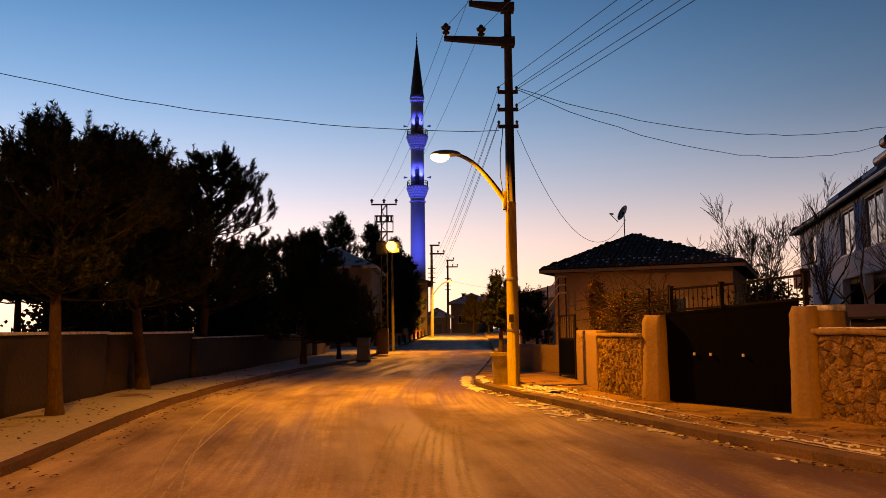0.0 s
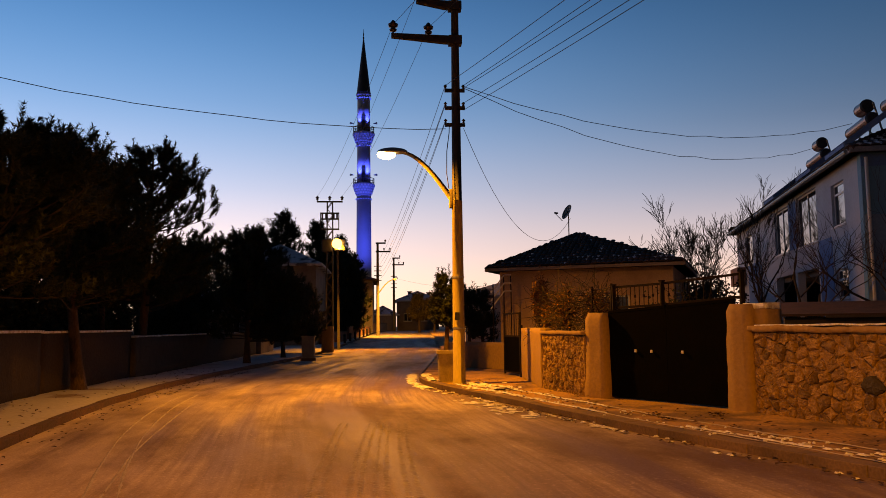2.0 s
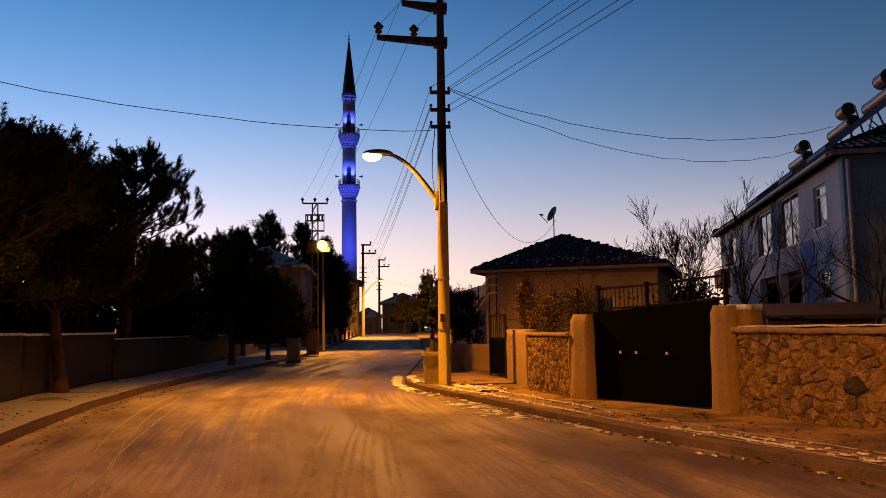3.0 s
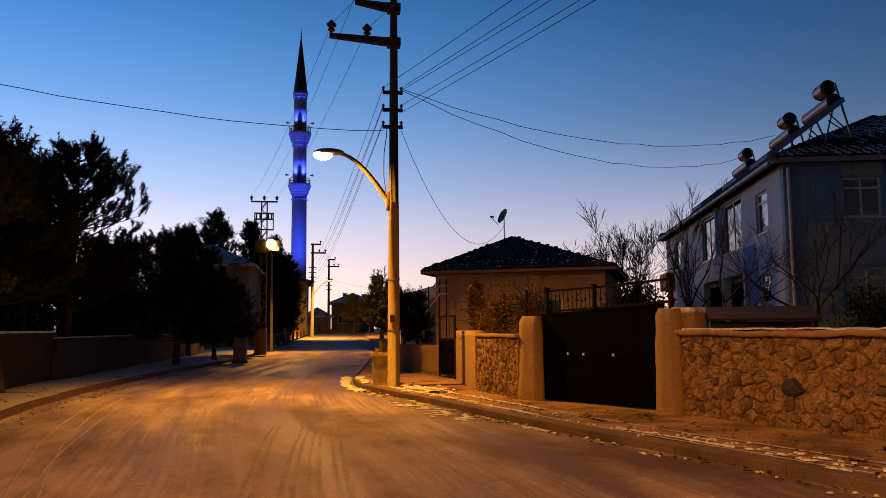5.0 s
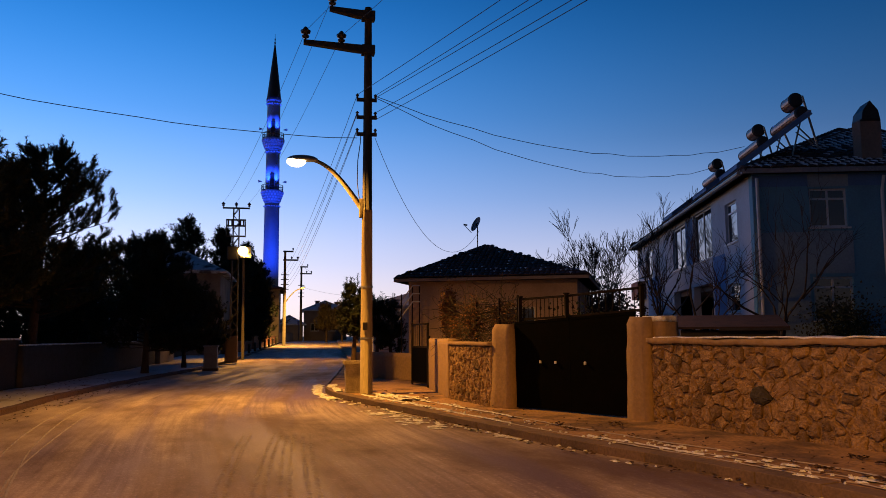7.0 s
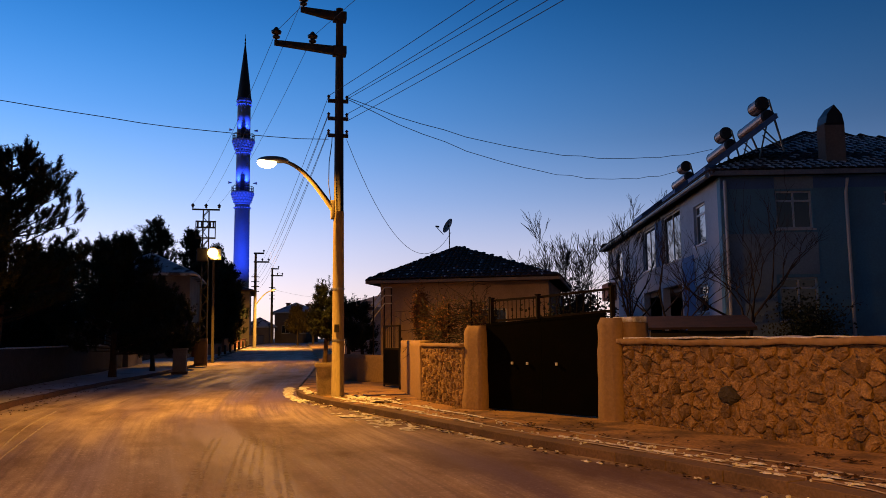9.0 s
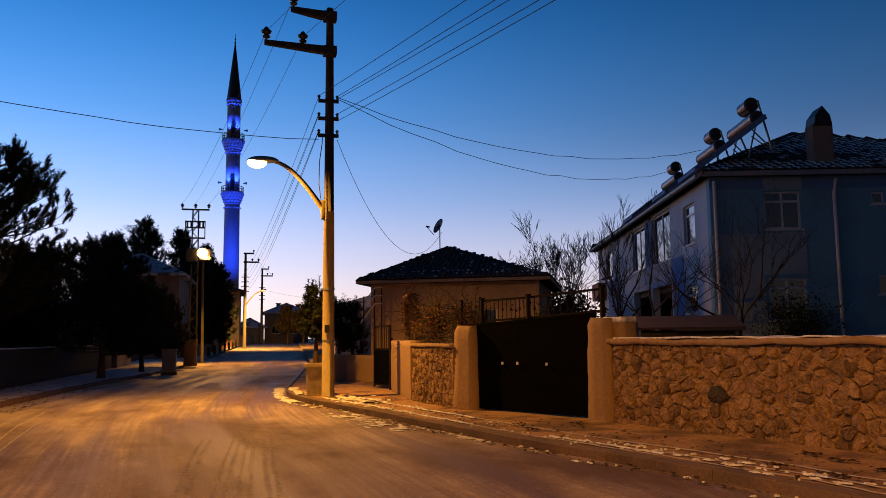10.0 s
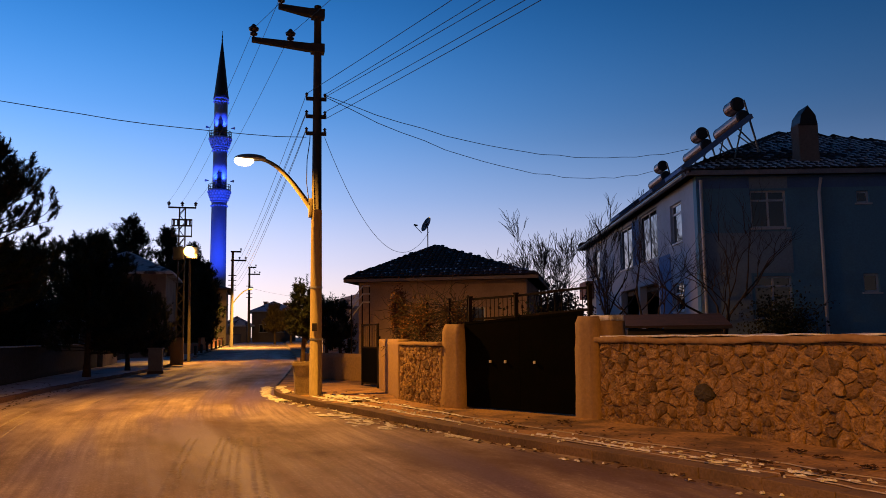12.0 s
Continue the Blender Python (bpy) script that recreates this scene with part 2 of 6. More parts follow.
def road_material():
    """Asphalt worn by wheels, with frost and trodden snow lying in streaks along the road; UV is metres across and along."""
    m = bpy.data.materials.new("frosted_asphalt")
    m.use_nodes = True
    t = m.node_tree
    b = t.nodes["Principled BSDF"]

    def node(kind):
        return t.nodes.new(kind)

    uv = node("ShaderNodeUVMap")
    uv.uv_map = "along"

    def noise(sx, sy, scale, detail=4.0, rough=0.55):
        mp, n = node("ShaderNodeMapping"), node("ShaderNodeTexNoise")
        mp.inputs["Scale"].default_value = (sx, sy, 1)
        n.inputs["Scale"].default_value, n.inputs["Detail"].default_value, n.inputs["Roughness"].default_value = scale, detail, rough
        t.links.new(uv.outputs[0], mp.inputs[0])
        t.links.new(mp.outputs[0], n.inputs["Vector"])
        return n.outputs["Fac"]

    def rng(v, a, c, lo=0.0, hi=1.0):
        r = node("ShaderNodeMapRange")
        for i, x in zip((1, 2, 3, 4), (a, c, lo, hi)):
            r.inputs[i].default_value = x
        t.links.new(v, r.inputs[0])
        return r.outputs[0]

    def op(kind, a, c):
        r = node("ShaderNodeMath")
        r.operation, r.use_clamp = kind, True
        for i, x in enumerate((a, c)):
            if isinstance(x, float):
                r.inputs[i].default_value = x
            else:
                t.links.new(x, r.inputs[i])
        return r.outputs[0]

    streak = rng(noise(1.5, 0.11, 1.0, 6.0), 0.42, 0.60)
    thin = rng(noise(11.0, 0.22, 1.0, 4.0), 0.40, 0.62)
    patch = rng(noise(0.5, 0.25, 1.0, 6.0, 0.6), 0.40, 0.62)
    crumbs = rng(noise(1.0, 0.8, 16.0, 5.0, 0.75), 0.55, 0.64)
    sep = node("ShaderNodeSeparateXYZ")
    t.links.new(uv.outputs[0], sep.inputs[0])
    left_side = rng(sep.outputs["X"], 5.2, 0.3, 0.06, 1.0)
    frost = op("ADD", op("MULTIPLY", streak, 0.52), op("MULTIPLY", thin, 0.25))
    frost = op("ADD", op("MULTIPLY", frost, patch), op("MULTIPLY", left_side, op("MULTIPLY", rng(noise(1.1, 0.3, 1.0, 6.0, 0.6), 0.30, 0.6), 0.80)))
    frost = op("ADD", frost, op("MULTIPLY", crumbs, op("ADD", op("MULTIPLY", patch, 0.34), 0.10)))
    mix = node("ShaderNodeMix")
    mix.data_type = "RGBA"
    mix.inputs[6].default_value, mix.inputs[7].default_value = (0.118, 0.072, 0.046, 1), (0.56, 0.47, 0.41, 1)
    t.links.new(frost, mix.inputs[0])
    grit = rng(noise(1.0, 1.0, 34.0, 4.0, 0.7), 0.25, 0.75, 0.72, 1.28)
    sc = node("ShaderNodeVectorMath")
    sc.operation = "SCALE"
    t.links.new(mix.outputs[2], sc.inputs[0])
    t.links.new(grit, sc.inputs["Scale"])
    t.links.new(sc.outputs[0], b.inputs["Base Color"])
    t.links.new(rng(streak, 0, 1, 0.55, 0.8), b.inputs["Roughness"])
    b.inputs["Specular IOR Level"].default_value = 0.22
    height = op("ADD", op("MULTIPLY", noise(1.0, 1.0, 26.0, 5.0, 0.7), 0.6), op("MULTIPLY", frost, 0.35))
    bump = node("ShaderNodeBump")
    bump.inputs["Strength"].default_value, bump.inputs["Distance"].default_value = 0.55, 0.03
    t.links.new(height, bump.inputs["Height"])
    t.links.new(bump.outputs[0], b.inputs["Normal"])
    return m


M_ROAD = road_material()


# ---------------------------------------------------------------- building helpers
def thing(name, where, label="", category="", group="", kind=""):
    ob = new(name)
    ob.location = where
    ob.empty_display_size = 0.2
    return tagged(ob, label, category, group, kind)


def base_of(ob):
    v = Vector((0, 0, 0))
    while ob:
        v += ob.location
        ob = ob.parent
    return v


def finish(bm, name, mat, smooth=False, origin=(0, 0, 0)):
    me = bpy.data.meshes.new(name)
    bmesh.ops.translate(bm, verts=bm.verts, vec=-Vector(origin))
    bm.to_mesh(me)
    bm.free()
    me.materials.append(mat)
    if smooth:
        for p in me.polygons:
            p.use_smooth = True
    return me


def part(name, bm, mat, parent, label="", smooth=False, kind=""):
    """Link a bmesh, given in world metres, as one mesh object under a thing or a part."""
    ob = new(name, finish(bm, name, mat, smooth, base_of(parent)))
    ob.parent = parent
    return tagged(ob, label, kind=kind)


def single(name, bm, mat, label="", category="", group="", kind="", smooth=False, where=(0, 0, 0)):
    ob = new(name, finish(bm, name, mat, smooth, where))
    ob.location = where
    return tagged(ob, label, category, group, kind)


def raw(name, verts, faces, mat, parent=None, label="", category="", kind="", where=None, smooth=False):
    o = Vector(where) if where is not None else (base_of(parent) if parent else Vector((0, 0, 0)))
    me = bpy.data.meshes.new(name)
    me.from_pydata([(v[0] - o.x, v[1] - o.y, v[2] - o.z) for v in verts], [], faces)
    me.materials.append(mat)
    if smooth:
        for p in me.polygons:
            p.use_smooth = True
    ob = new(name, me)
    if parent:
        ob.parent = parent
    else:
        ob.location = o
    return tagged(ob, label, category, kind=kind)


def box(bm, c, s, rz=0.0, bevel=0.0, rx=0.0, ry=0.0):
    m = Matrix.Translation(c) @ Euler((radians(rx), radians(ry), radians(rz))).to_matrix().to_4x4() @ Matrix.Diagonal((s[0], s[1], s[2], 1))
    r = bmesh.ops.create_cube(bm, size=1.0, matrix=m)
    if bevel:
        es = list({e for v in r["verts"] for e in v.link_edges})
        bmesh.ops.bevel(bm, geom=es, offset=bevel, segments=2, affect="EDGES", profile=0.6)
    return bm


def bar(bm, a, b, w, d=None, up=(0, 0, 1)):
    """A rectangular bar from a to b, w wide and d deep."""
    a, b = Vector(a), Vector(b)
    d = d or w
    y = (b - a).normalized()
    u = Vector(up)
    if abs(y.dot(u)) > 0.98:
        u = Vector((0, 1, 0))
    x = y.cross(u).normalized()
    z = x.cross(y)
    m = Matrix((( *x, 0), (*y, 0), (*z, 0), (0, 0, 0, 1))).transposed()
    m.translation = (a + b) / 2
    bmesh.ops.create_cube(bm, size=1.0, matrix=m @ Matrix.Diagonal((w, (b - a).length, d, 1)))
    return bm


def tube(bm, pts, radii, sides=8, caps=True):
    """A tapered round tube along points."""
    pts = [Vector(p) for p in pts]
    if isinstance(radii, (int, float)):
        radii = [radii] * len(pts)
    rings = []
    for i, p in enumerate(pts):
        d = (pts[min(i + 1, len(pts) - 1)] - pts[max(i - 1, 0)]).normalized()
        u = Vector((0, 0, 1)) if abs(d.z) < 0.95 else Vector((1, 0, 0))
        x = d.cross(u).normalized()
        y = d.cross(x)
        rings.append([bm.verts.new(p + radii[i] * (math.cos(k * math.tau / sides) * x + math.sin(k * math.tau / sides) * y)) for k in range(sides)])
    for r, s in zip(rings, rings[1:]):
        for k in range(sides):
            bm.faces.new((r[k], r[(k + 1) % sides], s[(k + 1) % sides], s[k]))
    if caps:
        bm.faces.new(rings[0])
        bm.faces.new(rings[-1][::-1])
    return bm


def lathe(bm, centre, profile, sides=24):
    """Turn (radius, height) pairs round an upright axis."""
    c = Vector(centre)
    rings = [[bm.verts.new(c + Vector((r * math.cos(k * math.tau / sides), r * math.sin(k * math.tau / sides), z))) for k in range(sides)] for r, z in profile]
    for r, s in zip(rings, rings[1:]):
        for k in range(sides):
            bm.faces.new((r[k], r[(k + 1) % sides], s[(k + 1) % sides], s[k]))
    bm.faces.new(rings[0][::-1])
    bm.faces.new(rings[-1])
    return bm


def prism(bm, outline, z0, z1):
    a = [bm.verts.new((x, y, z0)) for x, y in outline]
    b = [bm.verts.new((x, y, z1)) for x, y in outline]
    n = len(a)
    for k in range(n):
        bm.faces.new((a[k], a[(k + 1) % n], b[(k + 1) % n], b[k]))
    bm.faces.new(a[::-1])
    bm.faces.new(b)
    return bm


B = bmesh.new


class Plane:
    """An upright plane from a to b: u metres along it, v up, w out of it (to the right of a->b)."""

    def __init__(self, a, b):
        self.a, self.b = Vector((a[0], a[1], 0)), Vector((b[0], b[1], 0))
        self.d = (self.b - self.a).normalized()
        self.n = Vector((self.d.y, -self.d.x, 0))
        self.len = (self.b - self.a).length
        self.deg = math.degrees(math.atan2(self.d.y, self.d.x))

    def at(self, u, v, w=0.0):
        return self.a + self.d * u + self.n * w + Vector((0, 0, v))

    def box(self, bm, u0, u1, v0, v1, w0, w1, bevel=0.0):
        return box(bm, self.at((u0 + u1) / 2, (v0 + v1) / 2, (w0 + w1) / 2), (u1 - u0, w1 - w0, v1 - v0), self.deg, bevel)


def wall_bm(pl, u0, u1, v0, v1, thick, holes=(), w=0.0):
    """A wall with openings through it; its outer face lies in the plane, or w in front of it."""
    bm = B()
    us = sorted({u0, u1, *[h[0] for h in holes], *[h[1] for h in holes]})
    vs = sorted({v0, v1, *[h[2] for h in holes], *[h[3] for h in holes]})
    for a, b in zip(us, us[1:]):
        for lo, hi in zip(vs, vs[1:]):
            cu, cv = (a + b) / 2, (lo + hi) / 2
            if not any(h[0] < cu < h[1] and h[2] < cv < h[3] for h in holes):
                pl.box(bm, a, b, lo, hi, w - thick, w)
    bmesh.ops.remove_doubles(bm, verts=bm.verts, dist=0.0005)
    seen = {}
    for f in bm.faces:
        seen.setdefault(tuple(sorted(v.index for v in f.verts)), []).append(f)
    bmesh.ops.delete(bm, geom=[f for fs in seen.values() if len(fs) > 1 for f in fs], context="FACES_ONLY")
    return bm


def window(pl, h, parent, mat_frame, mullions=1, inset=0.08, bar_w=0.06, sill=True, transom=0.0):
    u0, u1, v0, v1 = h
    lights, step = [], (u1 - u0) / (mullions + 1)
    for k in range(mullions + 1):
        a, b = u0 + step * k + bar_w * (1 if k == 0 else 0.5), u0 + step * (k + 1) - bar_w * (1 if k == mullions else 0.5)
        cuts = [v0 + bar_w, v1 - bar_w] if not transom else [v0 + bar_w, v1 - transom - bar_w / 2, v1 - transom + bar_w / 2, v1 - bar_w]
        lights += [(a, b, lo, hi) for lo, hi in zip(cuts[::2], cuts[1::2])]
    bm = wall_bm(pl, u0, u1, v0, v1, 0.05, lights, -inset)
    win = part("window", bm, mat_frame, parent, "white framed window with dark glass")
    for a, b, lo, hi in lights:
        bm = B()
        pl.box(bm, a - 0.01, b + 0.01, lo - 0.01, hi + 0.01, -inset - 0.032, -inset - 0.022)
        part("pane", bm, M_GLASS, win)
    if sill:
        bm = B()
        pl.box(bm, u0 - 0.06, u1 + 0.06, v0 - 0.05, v0 - 0.002, -inset, 0.05)
        part("sill", bm, M_PVC, win)
    return win


def smooth_path(ys, xs):
    """x as a smooth function of y."""
    yy = np.arange(-25, 135, 0.5)
    xx = np.interp(yy, ys, xs)
    pad = np.pad(xx, 4, mode="edge")
    k = np.hanning(9)
    ss = np.convolve(pad, k / k.sum(), "valid")
    return lambda y: float(np.interp(y, yy, ss))


def rise(y):
    s = min(max((y - 40) / 72, 0), 1)
    return 0.95 * s * s * (3 - 2 * s)


left_x = smooth_path([-25, 0, 5, 8.9, 10.7, 13.4, 17.4, 22.2, 28.7, 37, 46.4, 65, 95, 130], [-4.3, -4.45, -4.6, -4.9, -5.15, -5.53, -5.95, -6.06, -5.79, -4.87, -4.14, -3.2, -1.75, 1.0])
right_x = smooth_path([-25, 0, 5, 6.9, 8.3, 10.1, 11.15, 12.8, 14.8, 17.6, 20.3, 22.5, 25.3, 34.3, 50, 70, 95, 130], [6.8, 6.2, 5.6, 5.22, 4.81, 4.19, 3.76, 3.33, 2.77, 2.04, 1.19, 0.85, 0.9, 1.73, 3.1, 3.9, 4.6, 6.5])
KERB = 0.12
STATIONS = [-25 + 0.5 * i for i in range(51)] + [0.5 + 0.5 * i for i in range(119)] + [60 + 2.0 * i for i in range(36)]


def strip(name, xa, xb, dz, cols, mat, label, uv=False, wobble=0.0, y0=-25, y1=130):
    """A sheet along the road between two edges."""
    verts, faces, uvs = [], [], []
    rows = [y for y in STATIONS if y0 <= y <= y1]
    for y in rows:
        a, b = xa(y), xb(y)
        for i in range(cols + 1):
            x = a + (b - a) * i / cols
            z = rise(y) + dz + wobble * noise.noise((x * 0.7, y * 0.7, 3.1))
            verts.append((x, y, z))
            uvs.append((x - a, y))
    n = cols + 1
    for r in range(len(rows) - 1):
        for i in range(cols):
            faces.append((r * n + i, r * n + i + 1, (r + 1) * n + i + 1, (r + 1) * n + i))
    ob = raw(name, verts, faces, mat, None, label, kind="structure", smooth=True)
    if uv:
        lay = ob.data.uv_layers.new(name="along")
        for lp in ob.data.loops:
            lay.data[lp.index].uv = uvs[lp.vertex_index]
    return ob


# ---------------------------------------------------------------- ground, road, pavements
g_v, g_f = [], []
g_x = [-2000, -600, -200, -80, -40, -20, -10, -5, 0, 5, 10, 20, 40, 80, 200, 600, 2000]
g_y = [-2000, -600, -200, -60, -25, 0, 20, 40, 48, 56, 64, 72, 80, 88, 96, 104, 112, 130, 200, 600, 2000]
for gy in g_y:
    for gx in g_x:
        g_v.append((gx, gy, rise(gy) - 0.06))
for r in range(len(g_y) - 1):
    for c in range(len(g_x) - 1):
        k = r * len(g_x) + c
        g_f.append((k, k + 1, k + 1 + len(g_x), k + len(g_x)))
raw("ground", g_v, g_f, M_EARTH, None, "frozen earth with thin snow under the street", kind="structure", smooth=True)
strip("road", left_x, right_x, 0.0, 16, M_ROAD, "frosted asphalt road with snowy wheel tracks", True, 0.012)
LW_X = smooth_path([-25, 10, 14.7, 19.3, 22, 26, 40, 60, 130], [-7.5, -7.75, -8.1, -8.5, -8.45, -8.35, -8.1, -7.6, -6])
strip("pavement_left", lambda y: LW_X(y) - 0.3, lambda y: left_x(y) - 0.16, KERB - 0.01, 8, M_SNOW, "earth pavement under thin trodden snow", wobble=0.03)


def right_back(y):
    return float(np.interp(y, [-25, 5, 8.3, 13.4, 15.9, 18.6, 22.6, 24.4, 27, 30, 60, 130], [11, 8.8, 8.0, 6.3, 4.9, 4.3, 4.4, 4.6, 5.0, 6, 9, 12]))


strip("pavement_right", lambda y: right_x(y) + 0.16, right_back, KERB - 0.01, 8, M_PAVE, "dirty concrete pavement with ice and dead leaves", wobble=0.02)


def kerb_row(name, edge, side, y0, y1, step, mat, wide=0.16):
    par = thing(name, (edge(y0), y0, 0), "worn concrete kerb stones along the road", kind="structure")
    y = y0
    while y < y1:
        a, b = Vector((edge(y), y, rise(y))), Vector((edge(y + step), y + step, rise(y + step)))
        d = (b - a).normalized()
        n = Vector((-d.y, d.x, 0)) * side
        bm = B()
        j = random.uniform(-0.008, 0.008)
        bar(bm, a + d * 0.002 + n * (wide / 2 + j) + Vector((0, 0, 0.02 + j)), b - d * 0.002 + n * (wide / 2 + j) + Vector((0, 0, 0.02 + j)), wide, 0.20)
        bmesh.ops.bevel(bm, geom=bm.edges[:], offset=0.007, segments=1, affect="EDGES")
        part("kerb_stone", bm, mat, par)
        y += step
    return par


# ---------------------------------------------------------------- stone walls
def clip_cells(w, h, pts):
    """Voronoi cells of points in a w x h rectangle."""
    out = []
    for i, p in enumerate(pts):
        poly = [(0, 0), (w, 0), (w, h), (0, h)]
        for j, q in enumerate(pts):
            if i == j or abs(q[0] - p[0]) > 0.9 or abs(q[1] - p[1]) > 0.9:
                continue
            mx, my, nx, ny = (p[0] + q[0]) / 2, (p[1] + q[1]) / 2, q[0] - p[0], q[1] - p[1]
            res = []
            for a, b in zip(poly, poly[1:] + poly[:1]):
                da, db = (a[0] - mx) * nx + (a[1] - my) * ny, (b[0] - mx) * nx + (b[1] - my) * ny
                if da <= 0:
                    res.append(a)
                if da * db < 0:
                    k = da / (da - db)
                    res.append((a[0] + (b[0] - a[0]) * k, a[1] + (b[1] - a[1]) * k))
            poly = res
            if len(poly) < 3:
                break
        if len(poly) >= 3:
            out.append((p, poly))
    return out


def rubble(pl, u0, u1, v0, v1, size, parent, seed, dark=(), relief=1.0):
    """Rubble stones set in mortar, each one a piece of its own."""
    rnd = random.Random(seed)
    w, h = u1 - u0, v1 - v0
    pts, tries = [(a - u0, b - v0) for a, b in dark], 0
    while tries < 5000:
        p = (rnd.uniform(0, w), rnd.uniform(0, h))
        need = size * rnd.choice((0.5, 0.65, 0.9, 1.2, 1.45))
        if any(math.hypot(p[0] - a + u0, p[1] - b + v0) < 0.27 for a, b in dark):
            tries += 1
            continue
        if all((p[0] - q[0]) ** 2 * 0.75 + (p[1] - q[1]) ** 2 * 1.25 > need * need for q in pts):
            pts.append(p)
        tries += 1
    for p, poly in clip_cells(w, h, pts):
        n = len(poly)
        cx, cy = sum(a for a, _ in poly) / n, sum(b for _, b in poly) / n
        ext = max(math.hypot(a - cx, b - cy) for a, b in poly)
        if ext < 0.05:
            continue
        # rounded outline: corners cut
        ring = []
        for a, b in zip(poly, poly[1:] + poly[:1]):
            for k in (0.13, 0.5, 0.87):
                ring.append((a[0] + (b[0] - a[0]) * k, a[1] + (b[1] - a[1]) * k))
        gap = rnd.choice((0.004, 0.01, 0.018, 0.03, 0.045)) * min(1.0, ext / 0.12)
        is_dark = any(math.hypot(u0 + cx - a, v0 + cy - b) < 0.14 for a, b in dark)
        out = 0.05 if is_dark else rnd.uniform(0.0, 0.045) * relief
        bm = B()
        rows = []
        tilt_u, tilt_v = rnd.uniform(-0.16, 0.16), rnd.uniform(-0.16, 0.16)
        for shrink, depth in ((gap, -0.08), (gap, out * 0.35), (gap + 0.018 + 0.05 * ext, out)):
            row = []
            for a, b in ring:
                l = max(math.hypot(a - cx, b - cy), 1e-3)
                k = max(1 - shrink / l, 0.15) * (1 + rnd.uniform(-0.15, 0.07))
                x, y = cx + (a - cx) * k, cy + (b - cy) * k
                d = depth + ((x - cx) * tilt_u + (y - cy) * tilt_v if depth > 0 else 0) + (rnd.uniform(-0.014, 0.012) if depth > 0 else 0)
                row.append(bm.verts.new(pl.at(u0 + x, v0 + y, d)))
            rows.append(row)
        for r, s in zip(rows, rows[1:]):
            for k in range(len(r)):
                bm.faces.new((r[k], r[(k + 1) % len(r)], s[(k + 1) % len(r)], s[k]))
        top = bm.verts.new(pl.at(u0 + cx, v0 + cy, out + rnd.uniform(-0.010, 0.012)))
        for k in range(len(ring)):
            bm.faces.new((rows[-1][k], rows[-1][(k + 1) % len(ring)], top))
        part("stone", bm, M_DARKSTONE if is_dark else (M_MORTAR if rnd.random() < 0.46 else M_STONE), parent)


def rough_slab(pl, u0, u1, v0, v1, w0, w1, step, amp, seed, bm=None, crags=0.0):
    """A slab whose faces are a little uneven, as hand-laid mortar is."""
    bm = bm or B()
    nu = max(2, int((u1 - u0) / step))
    nv = max(2, int((v1 - v0) / step))
    nw = max(1, int((w1 - w0) / step))
    pl.box(bm, u0, u1, v0, v1, w0, w1)
    bm.verts.ensure_lookup_table()
    for axis, cuts in ((pl.d, nu), (Vector((0, 0, 1)), nv), (pl.n, nw)):
        es = [e for e in bm.edges if abs((e.verts[0].co - e.verts[1].co).normalized().dot(axis)) > 0.9]
        if cuts > 1:
            bmesh.ops.subdivide_edges(bm, edges=es, cuts=cuts - 1, use_grid_fill=True)
    for v in bm.verts:
        q = v.co * 2.3 + Vector((seed, 0, 0))
        v.co += Vector((noise.noise(q), noise.noise(q + Vector((9, 0, 0))), noise.noise(q + Vector((0, 9, 0))))) * amp
        q = v.co * 8.0
        v.co += Vector((noise.noise(q), noise.noise(q + Vector((9, 0, 0))), noise.noise(q + Vector((0, 9, 0))))) * amp * 0.35
        if crags:
            q = v.co.copy()
            lump = 0.55 * noise.noise(q * 11.0) + 0.35 * noise.noise(q * 23.0) + 0.2 * noise.noise(q * 47.0)
            v.co += pl.n * (crags * lump)
    return bm


# long rubble wall on the right, running past the camera
WR = Plane((6.08, 13.0), (8.75, 5.0))
wall_r = thing("garden_wall", (WR.a.x, WR.a.y, 0.1), "rubble stone garden wall with mortar coping and snow", "garden wall", kind="structure")
part("mortar", rough_slab(WR, 0, WR.len, 0.0, 1.45, -0.42, -0.022, 0.03, 0.022, 1, crags=0.075), M_MORTAR, wall_r, "coarse ochre mortar", True)
part("coping", rough_slab(WR, -0.02, WR.len, 1.450, 1.54, -0.46, 0.075, 0.035, 0.030, 2, crags=0.05), M_RENDER, wall_r, "mortar coping", True)
part("snow_cap", rough_slab(WR, 0.12, WR.len, 1.541, 1.566, -0.42, 0.055, 0.06, 0.022, 3), M_PATCH, wall_r, "thin snow on the coping", True)

# gate pillars
GP = Plane((4.43, 15.91), (5.85, 13.45))


def pillar(name, pl, u0, u1, w0, w1, top, seed, label):
    bm = rough_slab(pl, u0, u1, 0.0, top, w0, w1, 0.12, 0.022, seed)
    c = pl.at((u0 + u1) / 2, 0, (w0 + w1) / 2)
    for v in bm.verts:
        near_top = max(0.0, (v.co.z - top + 0.10) / 0.10)
        k = 1 + 0.10 * (1 - v.co.z / top) - 0.16 * near_top * near_top
        v.co.x, v.co.y = c.x + (v.co.x - c.x) * k, c.y + (v.co.y - c.y) * k
    return single(name, bm, M_RENDER, label, "gate pillar", "gate pillars", smooth=True, where=tuple(pl.at((u0 + u1) / 2, 0.1, (w0 + w1) / 2)))


